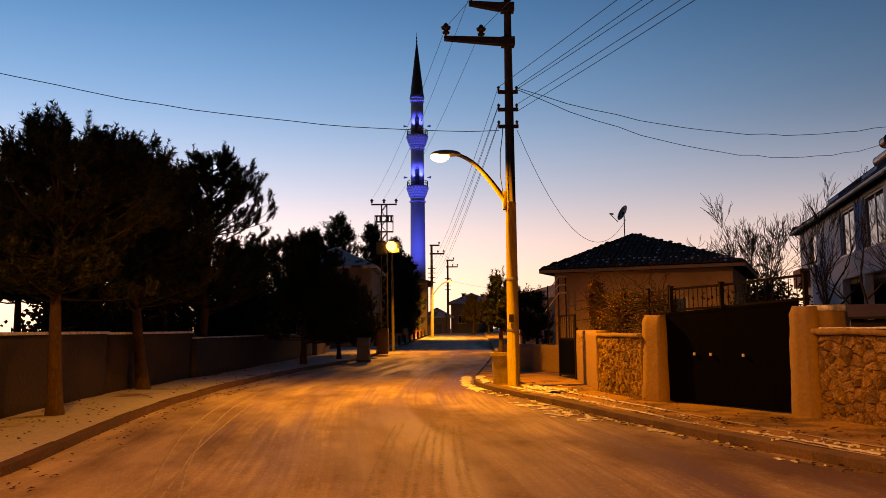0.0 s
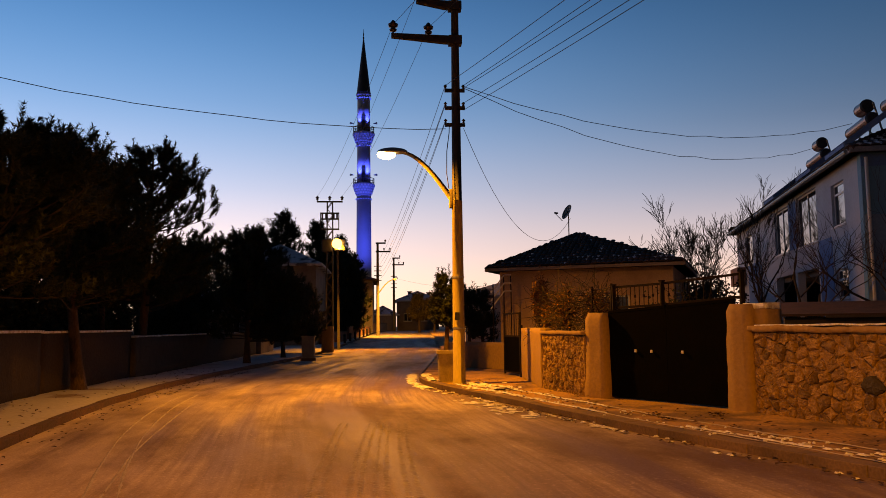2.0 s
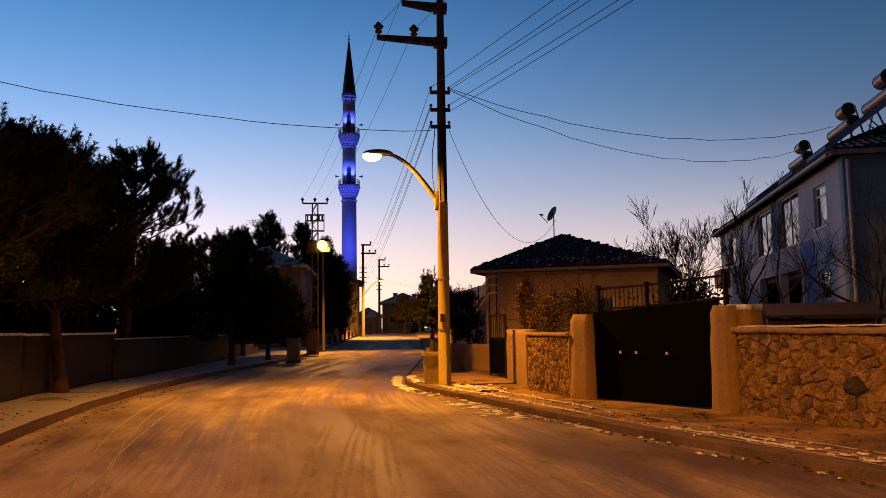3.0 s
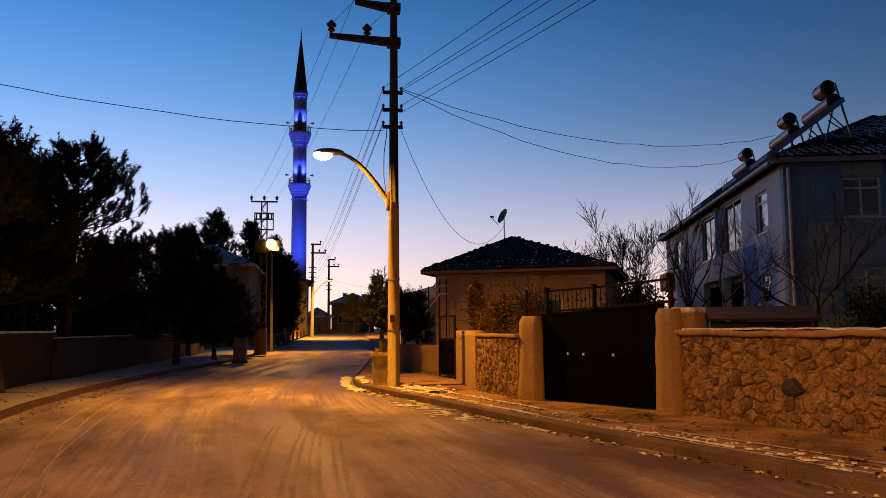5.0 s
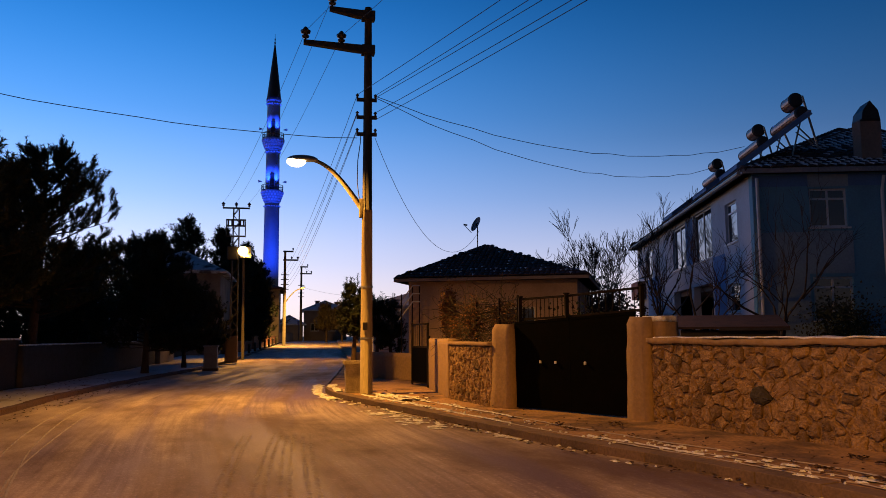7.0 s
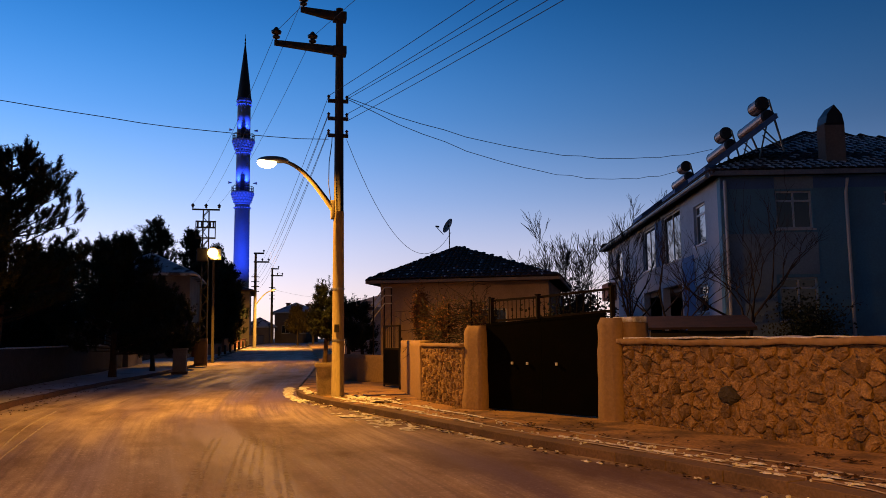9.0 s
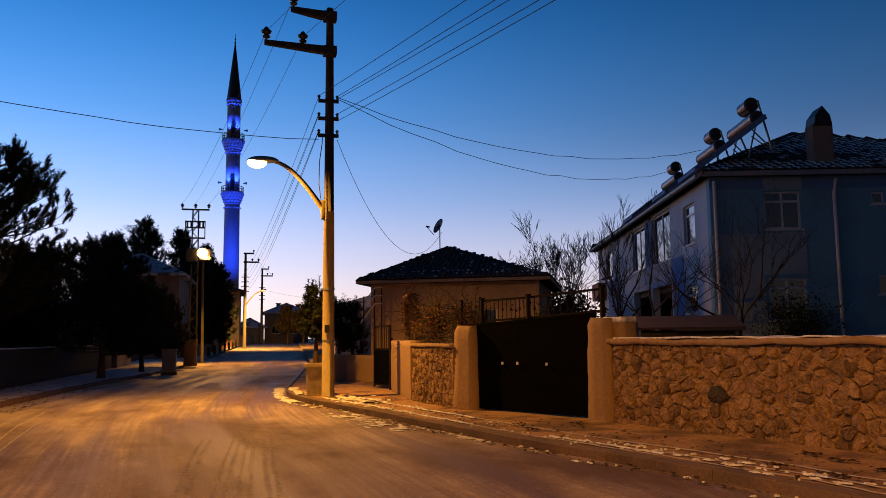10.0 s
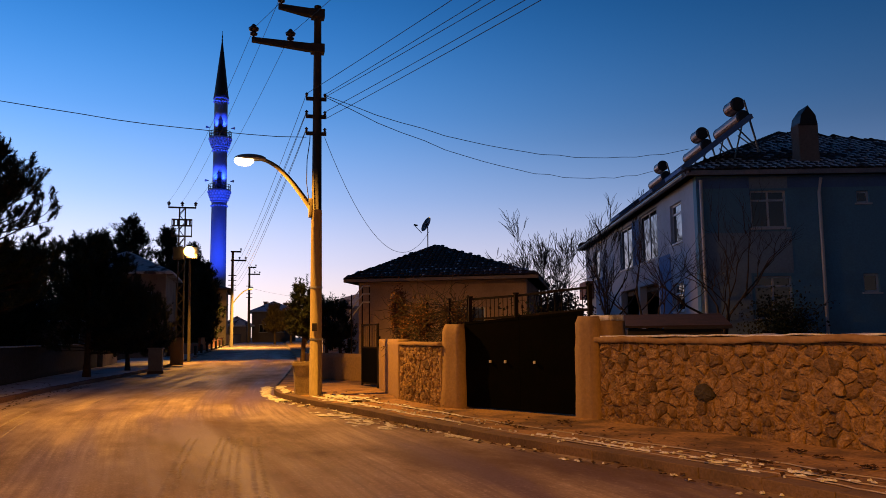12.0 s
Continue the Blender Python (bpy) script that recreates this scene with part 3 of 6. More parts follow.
pillar("gate_pillar", GP, GP.len + 0.05, GP.len + 0.50, -0.42, 0.08, 1.92, 11, "ochre rendered gate pillar with snow on top")
pillar("gate_pillar", GP, -0.58, -0.06, -0.40, 0.06, 1.84, 17, "ochre rendered gate pillar beside the low stone wall")
single("masonry_post", rough_slab(GP, GP.len + 0.40, GP.len + 0.70, 0.0, 1.83, -0.56, -0.06, 0.11, 0.03, 13), M_RENDER, "lower rendered post joining pillar and stone wall", "masonry post", smooth=True, where=tuple(GP.at(GP.len + 0.6, 0.1, -0.35)))
single("snow_patch", rough_slab(GP, GP.len + 0.28, GP.len + 0.70, 1.835, 1.935, -0.52, -0.08, 0.06, 0.03, 31), M_PATCH, "lump of old snow on the post beside the gate", "snow", smooth=True, where=tuple(GP.at(GP.len + 0.6, 1.83, -0.3)))

# sheet steel gate
gate = thing("driveway_gate", tuple(GP.at(GP.len / 2, 0.12, -0.1)), "black sheet steel driveway gate with a railing on top", "gate")
for k in range(2):
    a, b = (-0.08 + GP.len / 2 * k + (0.08 if k else 0), GP.len / 2 * (k + 1) - 0.006 + (0.10 if k else 0))
    t0, t1 = 1.86 + 0.14 * a / GP.len, 1.86 + 0.14 * b / GP.len
    bm = B()
    vs = []
    for w in (-0.14, -0.10):
        vs += [bm.verts.new(GP.at(a, 0.14, w)), bm.verts.new(GP.at(b, 0.14, w)), bm.verts.new(GP.at(b, t1, w)), bm.verts.new(GP.at(a, t0, w))]
    bmesh.ops.convex_hull(bm, input=vs)
    leaf = part("gate_leaf", bm, M_GATE, gate)
    part("gate_frame", bar(B(), GP.at(a + 0.02, t0 - 0.01, -0.12), GP.at(b - 0.02, t1 - 0.01, -0.12), 0.05, 0.05), M_GATE, leaf)
for u in (0.66, 1.06, 1.80):
    bm = B()
    box(bm, GP.at(u, 1.07, -0.075), (0.045, 0.03, 0.055), GP.deg, 0.006)
    part("latch", bm, M_PVC, gate, "small bright metal latch plate")
posts = (-0.02, 1.25, GP.len + 0.18)
tops = (2.40, 2.42, 2.50)
for u, z in zip(posts, tops):
    bm = B()
    bar(bm, GP.at(u, 1.2, -0.22), GP.at(u, z, -0.22), 0.07)
    box(bm, GP.at(u, z, -0.22), (0.09, 0.09, 0.03), GP.deg)
    part("railing_post", bm, M_IRON, gate)
for k in range(2):
    a, b = posts[k], posts[k + 1]
    for z, s in ((tops[k] - 0.05, tops[k + 1] - 0.05), (1.93 + 0.03 * k, 1.96 + 0.09 * k)):
        bm = B()
        bar(bm, GP.at(a, z, -0.22), GP.at(b, s, -0.22), 0.03, 0.045)
        part("rail", bm, M_IRON, gate)
    n = 11
    for i in range(1, n):
        u = a + (b - a) * i / n
        bm = B()
        tube(bm, [GP.at(u, 1.94, -0.22), GP.at(u, tops[k] - 0.05 + (tops[k + 1] - tops[k]) * i / n, -0.22)], 0.009, 5)
        if i % 2:
            box(bm, GP.at(u, 2.15, -0.22), (0.035, 0.02, 0.06), GP.deg)
        part("baluster", bm, M_IRON, gate)

# low rubble wall and rendered wall to the wicket
WS = Plane((3.62, 18.75), (4.05, 16.40))
wall_s = thing("garden_wall", (WS.a.x, WS.a.y, 0.1), "low rubble stone wall between rendered pillar and wicket", "garden wall", kind="structure")
part("mortar", rough_slab(WS, 0, WS.len, 0, 1.37, -0.35, -0.010, 0.035, 0.018, 5, crags=0.035), M_MORTAR, wall_s, "coarse ochre mortar", True)
part("coping", rough_slab(WS, -0.02, WS.len - 0.02, 1.383, 1.46, -0.38, 0.04, 0.1, 0.018, 6), M_RENDER, wall_s, "mortar coping", True)
WB = Plane((3.78, 22.6), (3.62, 18.78))
single("garden_wall", rough_slab(WB, 0, WB.len, 0, 1.52, -0.3, 0.02, 0.14, 0.02, 8), M_RENDER, "ochre rendered garden wall beside the wicket", "garden wall", kind="structure", smooth=True, where=(3.7, 20.5, 0.1))

# wicket gate, standing ajar
WG = Plane((3.55, 24.5), (3.83, 23.1))
wicket = thing("wicket_gate", tuple(WG.at(0.7, 0.12)), "dark sheet steel wicket gate with a bar top", "gate")
bm = B()
WG.box(bm, 0.06, WG.len - 0.06, 0.2, 1.25, -0.02, 0.02)
part("gate_leaf", bm, M_GATE, wicket)
bm = B()
for u in (0.03, WG.len - 0.03):
    bar(bm, WG.at(u, 0.12), WG.at(u, 1.98), 0.06)
for v in (0.2, 1.27, 1.95):
    bar(bm, WG.at(0.03, v), WG.at(WG.len - 0.03, v), 0.05)
part("gate_frame", bm, M_IRON, wicket)
for i in range(1, 8):
    u = WG.len * i / 8
    bm = B()
    tube(bm, [WG.at(u, 1.27), WG.at(u, 1.95)], 0.01, 5)
    part("bar", bm, M_IRON, wicket)
bm = B()
bar(bm, (3.80, 22.85, 0.1), (3.80, 22.85, 1.6), 0.09)
single("gate_post", bm, M_IRON, "dark steel post of the wicket", "post", where=(3.80, 22.85, 0.1))
# low wall beyond the wicket
WL = Plane((2.72, 28.4), (3.75, 26.9))
single("garden_wall", rough_slab(WL, -1.0, WL.len + 0.6, 0, 1.02, -0.3, 0, 0.16, 0.02, 9), M_RENDER, "low ochre rendered wall beside the house", "garden wall", kind="structure", smooth=True, where=(3.2, 27.6, 0.1))

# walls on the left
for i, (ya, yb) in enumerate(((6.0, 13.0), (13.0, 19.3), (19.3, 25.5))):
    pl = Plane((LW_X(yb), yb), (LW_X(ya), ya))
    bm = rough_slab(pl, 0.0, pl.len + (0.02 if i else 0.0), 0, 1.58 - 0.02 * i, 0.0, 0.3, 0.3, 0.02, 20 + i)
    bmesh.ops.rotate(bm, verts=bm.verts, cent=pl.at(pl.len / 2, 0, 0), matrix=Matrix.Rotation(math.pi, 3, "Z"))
    single("boundary_wall", bm, M_LEFTWALL, "stained brown rendered boundary wall, its colour darkened for weak light", "boundary wall", kind="structure", smooth=True, where=(LW_X(ya), ya, 0.1))
    bm = B()
    pl.box(bm, 0, pl.len, 1.57 - 0.02 * i, 1.63 - 0.02 * i, -0.36, 0.05, 0.01)
    single("wall_coping", bm, M_PATCH, "snow lying on the wall top", "snow", kind="structure", where=(LW_X(ya), ya, 1.57))
pl = Plane((-8.0, 46.0), (LW_X(25.5), 25.5))
single("boundary_wall", rough_slab(pl, 0, pl.len, 0, 1.35, -0.4, 0.0, 0.3, 0.03, 26), M_DARKSTONE, "dark stone boundary wall behind the pines", "boundary wall", kind="structure", smooth=True, where=(-8.2, 35, 0.1))
single("wall_coping", rough_slab(pl, 0, pl.len, 1.352, 1.40, -0.38, -0.02, 0.3, 0.015, 27), M_PATCH, "thin snow on the dark wall", "snow", kind="structure", smooth=True, where=(-8.2, 35, 1.4))


# ---------------------------------------------------------------- poles and wires
def insulator(bm, c, s=1.0):
    prof = [(0.02, 0), (0.02, 0.06), (0.075, 0.08), (0.085, 0.12), (0.05, 0.14), (0.05, 0.16), (0.10, 0.18), (0.115, 0.235), (0.06, 0.27), (0.05, 0.30), (0.02, 0.33)]
    return lathe(bm, c, [(r * s, z * s) for r, z in prof], 12)


POLE = Vector((1.80, 20.65, 0.10))
pole = thing("utility_pole", POLE, "tall cream concrete utility pole with steel crossarms and lamp", "utility pole")
bm = tube(B(), [POLE + Vector((0, 0, z)) for z in (0, 2.5, 4.80)], [0.165, 0.15, 0.137], 16)
part("shaft", bm, M_POLE, pole, smooth=True)
# upper length gets its lack of lamp light from a darker colour
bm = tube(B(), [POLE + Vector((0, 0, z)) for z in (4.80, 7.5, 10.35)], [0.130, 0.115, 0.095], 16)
part("upper_shaft", bm, M_UPPERPOLE, pole, "upper length of the pole, coloured dark where the lamp leaves it unlit", smooth=True)
for z in (1.42, 2.75):
    bm = tube(B(), [POLE + Vector((0, 0, z)), POLE + Vector((0, 0, z + 0.05))], 0.162, 16)
    part("band", bm, M_STEEL, pole, "steel band round the pole")
part("plate", box(B(), POLE + Vector((-0.05, -0.155, 1.75)), (0.12, 0.02, 0.2)), M_DARKSTEEL, pole, "small dark plate on the shaft")
for z, reach in ((9.16, 1.72), (10.12, 1.05)):
    bm = B()
    arm_a, arm_b = POLE + Vector((0.16, -0.02, z)), POLE + Vector((-reach, -0.25, z + 0.03))
    vs = []
    for p, hh in ((arm_a, 0.11), (POLE + Vector((-0.3, -0.06, z)), 0.10), (arm_b, 0.055)):
        for sy in (-0.07, 0.07):
            for sz in (-hh, hh):
                vs.append(bm.verts.new(p + Vector((0, sy, sz))))
    bmesh.ops.convex_hull(bm, input=vs)
    box(bm, POLE + Vector((0, 0, z)), (0.36, 0.30, 0.24), 0, 0.02)
    arm = part("crossarm", bm, M_DARKSTEEL, pole)
    for f in ((0.97, 0.42) if z < 10 else (0.93,)):
        p = POLE + Vector((-reach * f, -0.25 * f, z + 0.06))
        part("insulator", insulator(B(), p, 1.2), M_CERAMIC, arm, smooth=True)
for z in (7.78, 7.30, 6.84):
    bm = B()
    bar(bm, POLE + Vector((-0.30, -0.02, z)), POLE + Vector((0.24, -0.02, z)), 0.07, 0.09)
    br = part("bracket", bm, M_DARKSTEEL, pole)
    for dx in (-0.28, 0.20):
        part("insulator", insulator(B(), POLE + Vector((dx, -0.02, z + 0.03)), 0.42), M_CERAMIC, br, smooth=True)
# curved lamp arm
pts, rad = [], []
for i in range(13):
    a = i / 12
    x = -1.60 * a
    z = 4.78 + 1.30 * math.sin(min(a * 1.12, 1.0) * math.pi / 2)
    pts.append(POLE + Vector((x - 0.10, -0.12 * a, z)))
    rad.append(0.075 - 0.035 * a)
bm = tube(B(), pts, rad, 10)
box(bm, POLE + Vector((-0.14, 0, 4.85)), (0.14, 0.16, 0.5), 0, 0.02)
part("lamp_arm", bm, M_FARPOLE, pole, smooth=True)
bm = B()
head_c = Vector((LAMP_A[0] + 0.12, LAMP_A[1], LAMP_A[2] + 0.12))
bmesh.ops.create_uvsphere(bm, u_segments=16, v_segments=10, radius=1.0, matrix=Matrix.Translation(head_c) @ Matrix.Diagonal((0.40, 0.17, 0.115, 1)))
for v in bm.verts:
    v.co.z = max(v.co.z, head_c.z - 0.035)
head = part("lamp_head", bm, M_STEEL, pole, "grey lamp housing", True)
bm = B()
bmesh.ops.create_uvsphere(bm, u_segments=16, v_segments=8, radius=1.0, matrix=Matrix.Translation((LAMP_A[0] - 0.04, LAMP_A[1], LAMP_A[2] + 0.055)) @ Matrix.Diagonal((0.25, 0.15, 0.145, 1)))
lens = part("lens", bm, M_LAMPGLASS, head, "glowing sodium lamp lens", True)
lens.visible_shadow = False
bm = tube(B(), [POLE + Vector((-0.24, -0.13, z)) + Vector((0.05 * math.sin(z * 3), 0, 0)) for z in (4.9, 5.5, 6.1, 6.6, 6.85)], 0.012, 5)
part("cable", bm, M_WIRE, pole, "loose black cable on the shaft")


def far_pole(p, label, lamp_arm=False):
    ob = thing("utility_pole", p, label, "utility pole", "far utility poles")
    p = Vector(p)
    part("shaft", tube(B(), [p, p + Vector((0, 0, 5)), p + Vector((0, 0, 9.8))], [0.19, 0.16, 0.12], 10), M_FARPOLE, ob, smooth=True)
    for z, reach in ((8.85, 1.35), (9.75, 0.85)):
        bm = bar(B(), p + Vector((-0.2, 0, z)), p + Vector((reach, 0, z)), 0.14, 0.16)
        arm = part("crossarm", bm, M_DARKSTEEL, ob)
        for f in ((0.97, 0.5) if z < 9 else (0.95,)):
            part("insulator", insulator(B(), p + Vector((reach * f, 0, z + 0.06)), 1.0), M_CERAMIC, arm)
    for z in (7.3, 6.8, 6.3, 5.8):
        part("bracket", bar(B(), p + Vector((-0.4, 0, z)), p + Vector((0.4, 0, z)), 0.08), M_DARKSTEEL, ob)
    if lamp_arm:
        q = [p + Vector((1.95 * a, -0.3 * a, 4.3 + 1.55 * math.sin(min(a * 1.15, 1) * math.pi / 2))) for a in (0, 0.2, 0.4, 0.6, 0.8, 1)]
        part("lamp_arm", tube(B(), q, 0.06, 6), M_FARPOLE, ob)
        bm = box(B(), (LAMP_C[0], LAMP_C[1], LAMP_C[2] + 0.1), (0.5, 0.24, 0.12), 0, 0.03)
        hd = part("lamp_head", bm, M_STEEL, ob)
        ln = part("lens", box(B(), (LAMP_C[0], LAMP_C[1], LAMP_C[2] + 0.02), (0.34, 0.18, 0.05), 0, 0.01), M_LAMPGLASS2, hd, "glowing lamp lens")
        ln.visible_shadow = False
    return ob


PA, PB = Vector((-1.22, 83.7, rise(83.7) + 0.05)), Vector((0.6, 105.8, rise(105.8) + 0.05))
far_pole(PA, "weathered utility pole with a curved lamp arm", True)
far_pole(PB, "weathered utility pole beside the rising road")

# lattice transformer tower with a floodlight pole
TR = Vector((-4.05, 54.3, 0.12 + rise(54.3)))
tower = thing("transformer_tower", TR, "dark steel lattice tower with crossarms and insulators", "transformer tower")
for sx in (-1, 1):
    for sy in (-1, 1):
        bm = bar(B(), TR + Vector((0.24 * sx, 0.24 * sy, 0)), TR + Vector((0.18 * sx, 0.18 * sy, 10.0)), 0.06)
        part("leg", bm, M_DARKSTEEL, tower)
for i in range(20):
    z0, z1 = i * 0.5, i * 0.5 + 0.5
    w0, w1 = 0.24 - 0.006 * z0, 0.24 - 0.006 * z1
    s = 1 if i % 2 else -1
    bm = B()
    for y in (-1, 1):
        bar(bm, TR + Vector((-w0 * s, w0 * y, z0)), TR + Vector((w1 * s, w1 * y, z1)), 0.04)
        bar(bm, TR + Vector((w0 * y, -w0 * s, z0)), TR + Vector((w1 * y, w1 * s, z1)), 0.04)
    part("brace", bm, M_DARKSTEEL, tower)
for z, hw in ((9.95, 0.88), (9.15, 0.62), (8.75, 0.62), (8.05, 0.62)):
    arm = part("crossarm", bar(B(), TR + Vector((-hw, -0.25, z)), TR + Vector((hw, -0.25, z)), 0.10), M_DARKSTEEL, tower)
    if z > 9.5:
        for dx in (-hw + 0.04, 0, hw - 0.04):
            part("insulator", insulator(B(), TR + Vector((dx, -0.25, z + 0.04)), 1.1), M_CERAMIC, arm)
    elif z > 9:
        for dx in (-0.5, -0.25, 0.28, 0.5):
            part("insulator", tube(B(), [TR + Vector((dx, -0.25, z)), TR + Vector((dx, -0.25, z - 0.45))], 0.06, 8), M_CERAMIC, arm)
for dx in (-0.62, 0.62):
    part("crossarm", bar(B(), TR + Vector((dx, -0.25, 8.0)), TR + Vector((dx, -0.25, 9.2)), 0.06), M_DARKSTEEL, tower)
bm = box(B(), TR + Vector((-0.15, -0.45, 6.9)), (0.7, 0.5, 0.85), 0, 0.05)
part("transformer", bm, M_DARKSTEEL, tower, "dark transformer box")
flood = thing("street_lamp", (-3.42, 54.0, 0.14 + rise(54)), "slim steel pole with a square glowing floodlight", "street lamp")
part("shaft", tube(B(), [(-3.42, 54.0, 0.1), (-3.50, 53.95, 7.0)], [0.10, 0.07], 10), M_FARPOLE, flood, smooth=True)
hd = part("lamp_head", box(B(), (-3.35, 53.8, 7.15), (0.75, 0.35, 0.75), 0, 0.05), M_STEEL, flood, "square floodlight housing")
bm = B()
bmesh.ops.create_uvsphere(bm, u_segments=16, v_segments=10, radius=1.0, matrix=Matrix.Translation((-3.52, 53.5, 7.22)) @ Matrix.Diagonal((0.34, 0.12, 0.34, 1)))
ln = part("lens", bm, M_LAMPGLASS2, hd, "glowing round floodlight glass", True)
ln.visible_shadow = False


def wire(a, b, sag, r=0.011, n=20, label="thin black overhead power cable", wob=0.0):
    a, b = Vector(a), Vector(b)
    pts = []
    for i in range(n + 1):
        k = i / n
        p = a.lerp(b, k) + Vector((0, 0, -4 * sag * k * (1 - k)))
        if wob:
            p.z += wob * noise.noise((k * 23, a.x, 0))
        pts.append(p)
    return single("overhead_wire", tube(B(), pts, r * 0.62, 5, False), M_WIRE, label, "overhead wire", "overhead wires", where=tuple(a))


HEATER_WIRE_A, HEATER_WIRE_B = Vector((16.72, 26.99, 8.72)), Vector((18.05, 31.90, 8.95))
BEHIND = Vector((14.3, -21.5, 0))
HV = [POLE + Vector((-1.67, -0.24, 9.50)), POLE + Vector((-0.72, -0.10, 9.48)), POLE + Vector((-0.98, -0.23, 10.48))]
for i, p in enumerate(HV):
    wire(p, TR + Vector(((-0.84, 0.84, 0)[i], -0.25, 10.35)), 0.5, 0.010)
    wire(p, BEHIND + Vector((-1.67 + 0.8 * i, 0, 9.6 + 0.4 * (i == 2))), 0.5, 0.010)
for dx, z, ex in ((-0.28, 7.92, 14.0), (0.2, 7.92, 14.5), (0.2, 7.85, 15.25), (0.2, 7.44, 14.5), (0.2, 7.25, 14.25)):
    wire(POLE + Vector((dx, 0, z)), (ex, -21.5, z), 0.45, 0.012)
for i, z in enumerate((7.92, 7.44, 7.40, 6.98, 6.94)):
    wire(POLE + Vector((-0.28, 0, z)), PA + Vector((-0.35 + 0.12 * i, 0, 7.4 - 0.38 * i)), 0.8, 0.012)
wire(PA + Vector((1.2, 0, 9.1)), PB + Vector((1.2, 0, 9.1)), 0.2, 0.02)
wire(POLE + Vector((-0.28, 0, 6.72)), (-13.6, 16.9, 8.3), 0.6, 0.016, label="black service cable across the street", wob=0.03)
wire(POLE + Vector((0.2, 0, 7.90)), tuple(HEATER_WIRE_A), 0.9, 0.016, label="sagging service cable to the blue house", wob=0.06)
wire(POLE + Vector((0.2, 0, 7.86)), tuple(HEATER_WIRE_B), 1.1, 0.016, label="sagging service cable to the blue house", wob=0.08)
wire(POLE + Vector((0.2, 0, 6.75)), (7.2, 30.8, 5.8), 1.8, 0.012, label="sagging service cable to the low house")
wire(PB + Vector((0.4, 0, 7.0)), (14, 90, 6.5), 0.8, 0.016)


# ---------------------------------------------------------------- roofs
def tile_mesh(me_name, w, l):
    vs, fs = [], []
    n = 4
    for j, (y, lift) in enumerate(((0, 0.028), (l * 1.12, 0.0))):
        for i in range(n + 1):
            a = math.pi * i / n
            vs.append((-math.cos(a) * w * 0.52, y, lift + math.sin(a) * w * 0.26))
    for i in range(n):
        fs.append((i, i + 1, n + 2 + i, n + 1 + i))
    k = len(vs)
    for i in range(n + 1):
        x, y, z = vs[i]
        vs.append((x * 0.9, y, z - 0.03))
    for i in range(n):
        fs.append((k + i, k + i + 1, i + 1, i))
    me = bpy.data.meshes.new(me_name)
    me.from_pydata(vs, [], fs)
    return me, vs, fs


def tiled_face(parent, p_left, p_right, p_apex, p_apex2=None, tw=0.18, tl=0.29, singles=0, snow=0.0, seed=1, patchy=False):
    """Rows of clay tiles on a roof face that narrows from its eave to its apex or ridge."""
    rnd = random.Random(seed)
    L, R, A = Vector(p_left), Vector(p_right), Vector(p_apex)
    A2 = Vector(p_apex2) if p_apex2 is not None else A
    x = (R - L).normalized()
    up = (A - L) - x * (A - L).dot(x)
    h = up.length
    up.normalize()
    nrm = x.cross(up).normalized()
    if nrm.z < 0:
        nrm = -nrm
    deck = B()
    corners = [L, R, A2, A] if p_apex2 is not None else [L, R, A]
    deck.faces.new([deck.verts.new(c - nrm * 0.02) for c in corners])
    bmesh.ops.solidify(deck, geom=deck.faces[:], thickness=0.04)
    part("roof_deck", deck, M_TILE_J, parent)
    me, tv, tf = tile_mesh("tile", tw, tl)
    me.materials.append(M_TILE)
    mat3 = Matrix((x, up, nrm)).transposed()
    base, vs, fs, sv, sf, made = base_of(parent), [], [], [], [], 0
    xa, xa2 = (A - L).dot(x), (A2 - L).dot(x)
    for row in range(int(h / tl) + 1):
        v = row * tl
        if v + tl * 1.1 > h:
            break
        k = min(v / h, 1)
        u0, u1 = xa * k, (R - L).length + (xa2 - (R - L).length) * k
        for c in range(int((R - L).length / tw) + 1):
            u = (c + 0.5) * tw
            if u < u0 + tw * 0.38 or u > u1 - tw * 0.38:
                continue
            o = L + x * u + up * v + nrm * (0.012 + rnd.uniform(0, 0.012))
            if made < singles:
                made += 1
                ob = new("tile", me)
                ob.parent = parent
                m = mat3.to_4x4()
                m.translation = o - base
                ob.matrix_basis = m @ Matrix.Rotation(rnd.uniform(-0.04, 0.04), 4, "Z")
            else:
                q = len(vs)
                for t in tv:
                    vs.append(o + mat3 @ Vector(t))
                fs += [tuple(q + i for i in f) for f in tf]
            if patchy:
                share = 0.92 if noise.noise((u * 0.42, v * 0.8, seed * 1.7)) > -0.12 else 0.12
            else:
                share = snow * (2.4 if row in (1, 2) else 0.3)
            if rnd.random() < share:
                q = len(sv)
                a, b = rnd.uniform(0.05, 0.3) * tl, rnd.uniform(0.5, 1.0) * tl
                c0 = o + x * tw * 0.5 + nrm * (tw * (0.2 if patchy else 0.12))
                for dx, dy, dz in ((-0.3, a, 0), (0.3, a, 0), (0.34, b, 0.02), (-0.34, b, 0.02), (0, (a + b) / 2, 0.05)):
                    sv.append(c0 + x * dx * tw * 1.2 + up * dy + nrm * dz)
                sf += [(q, q + 1, q + 4), (q + 1, q + 2, q + 4), (q + 2, q + 3, q + 4), (q + 3, q, q + 4)]
    if vs:
        raw("tile_field", vs, fs, M_TILE_J, parent, kind="stuff")
    if sv:
        raw("snow", sv, sf, M_PATCH, parent, "snow caught between the tiles", kind="stuff")


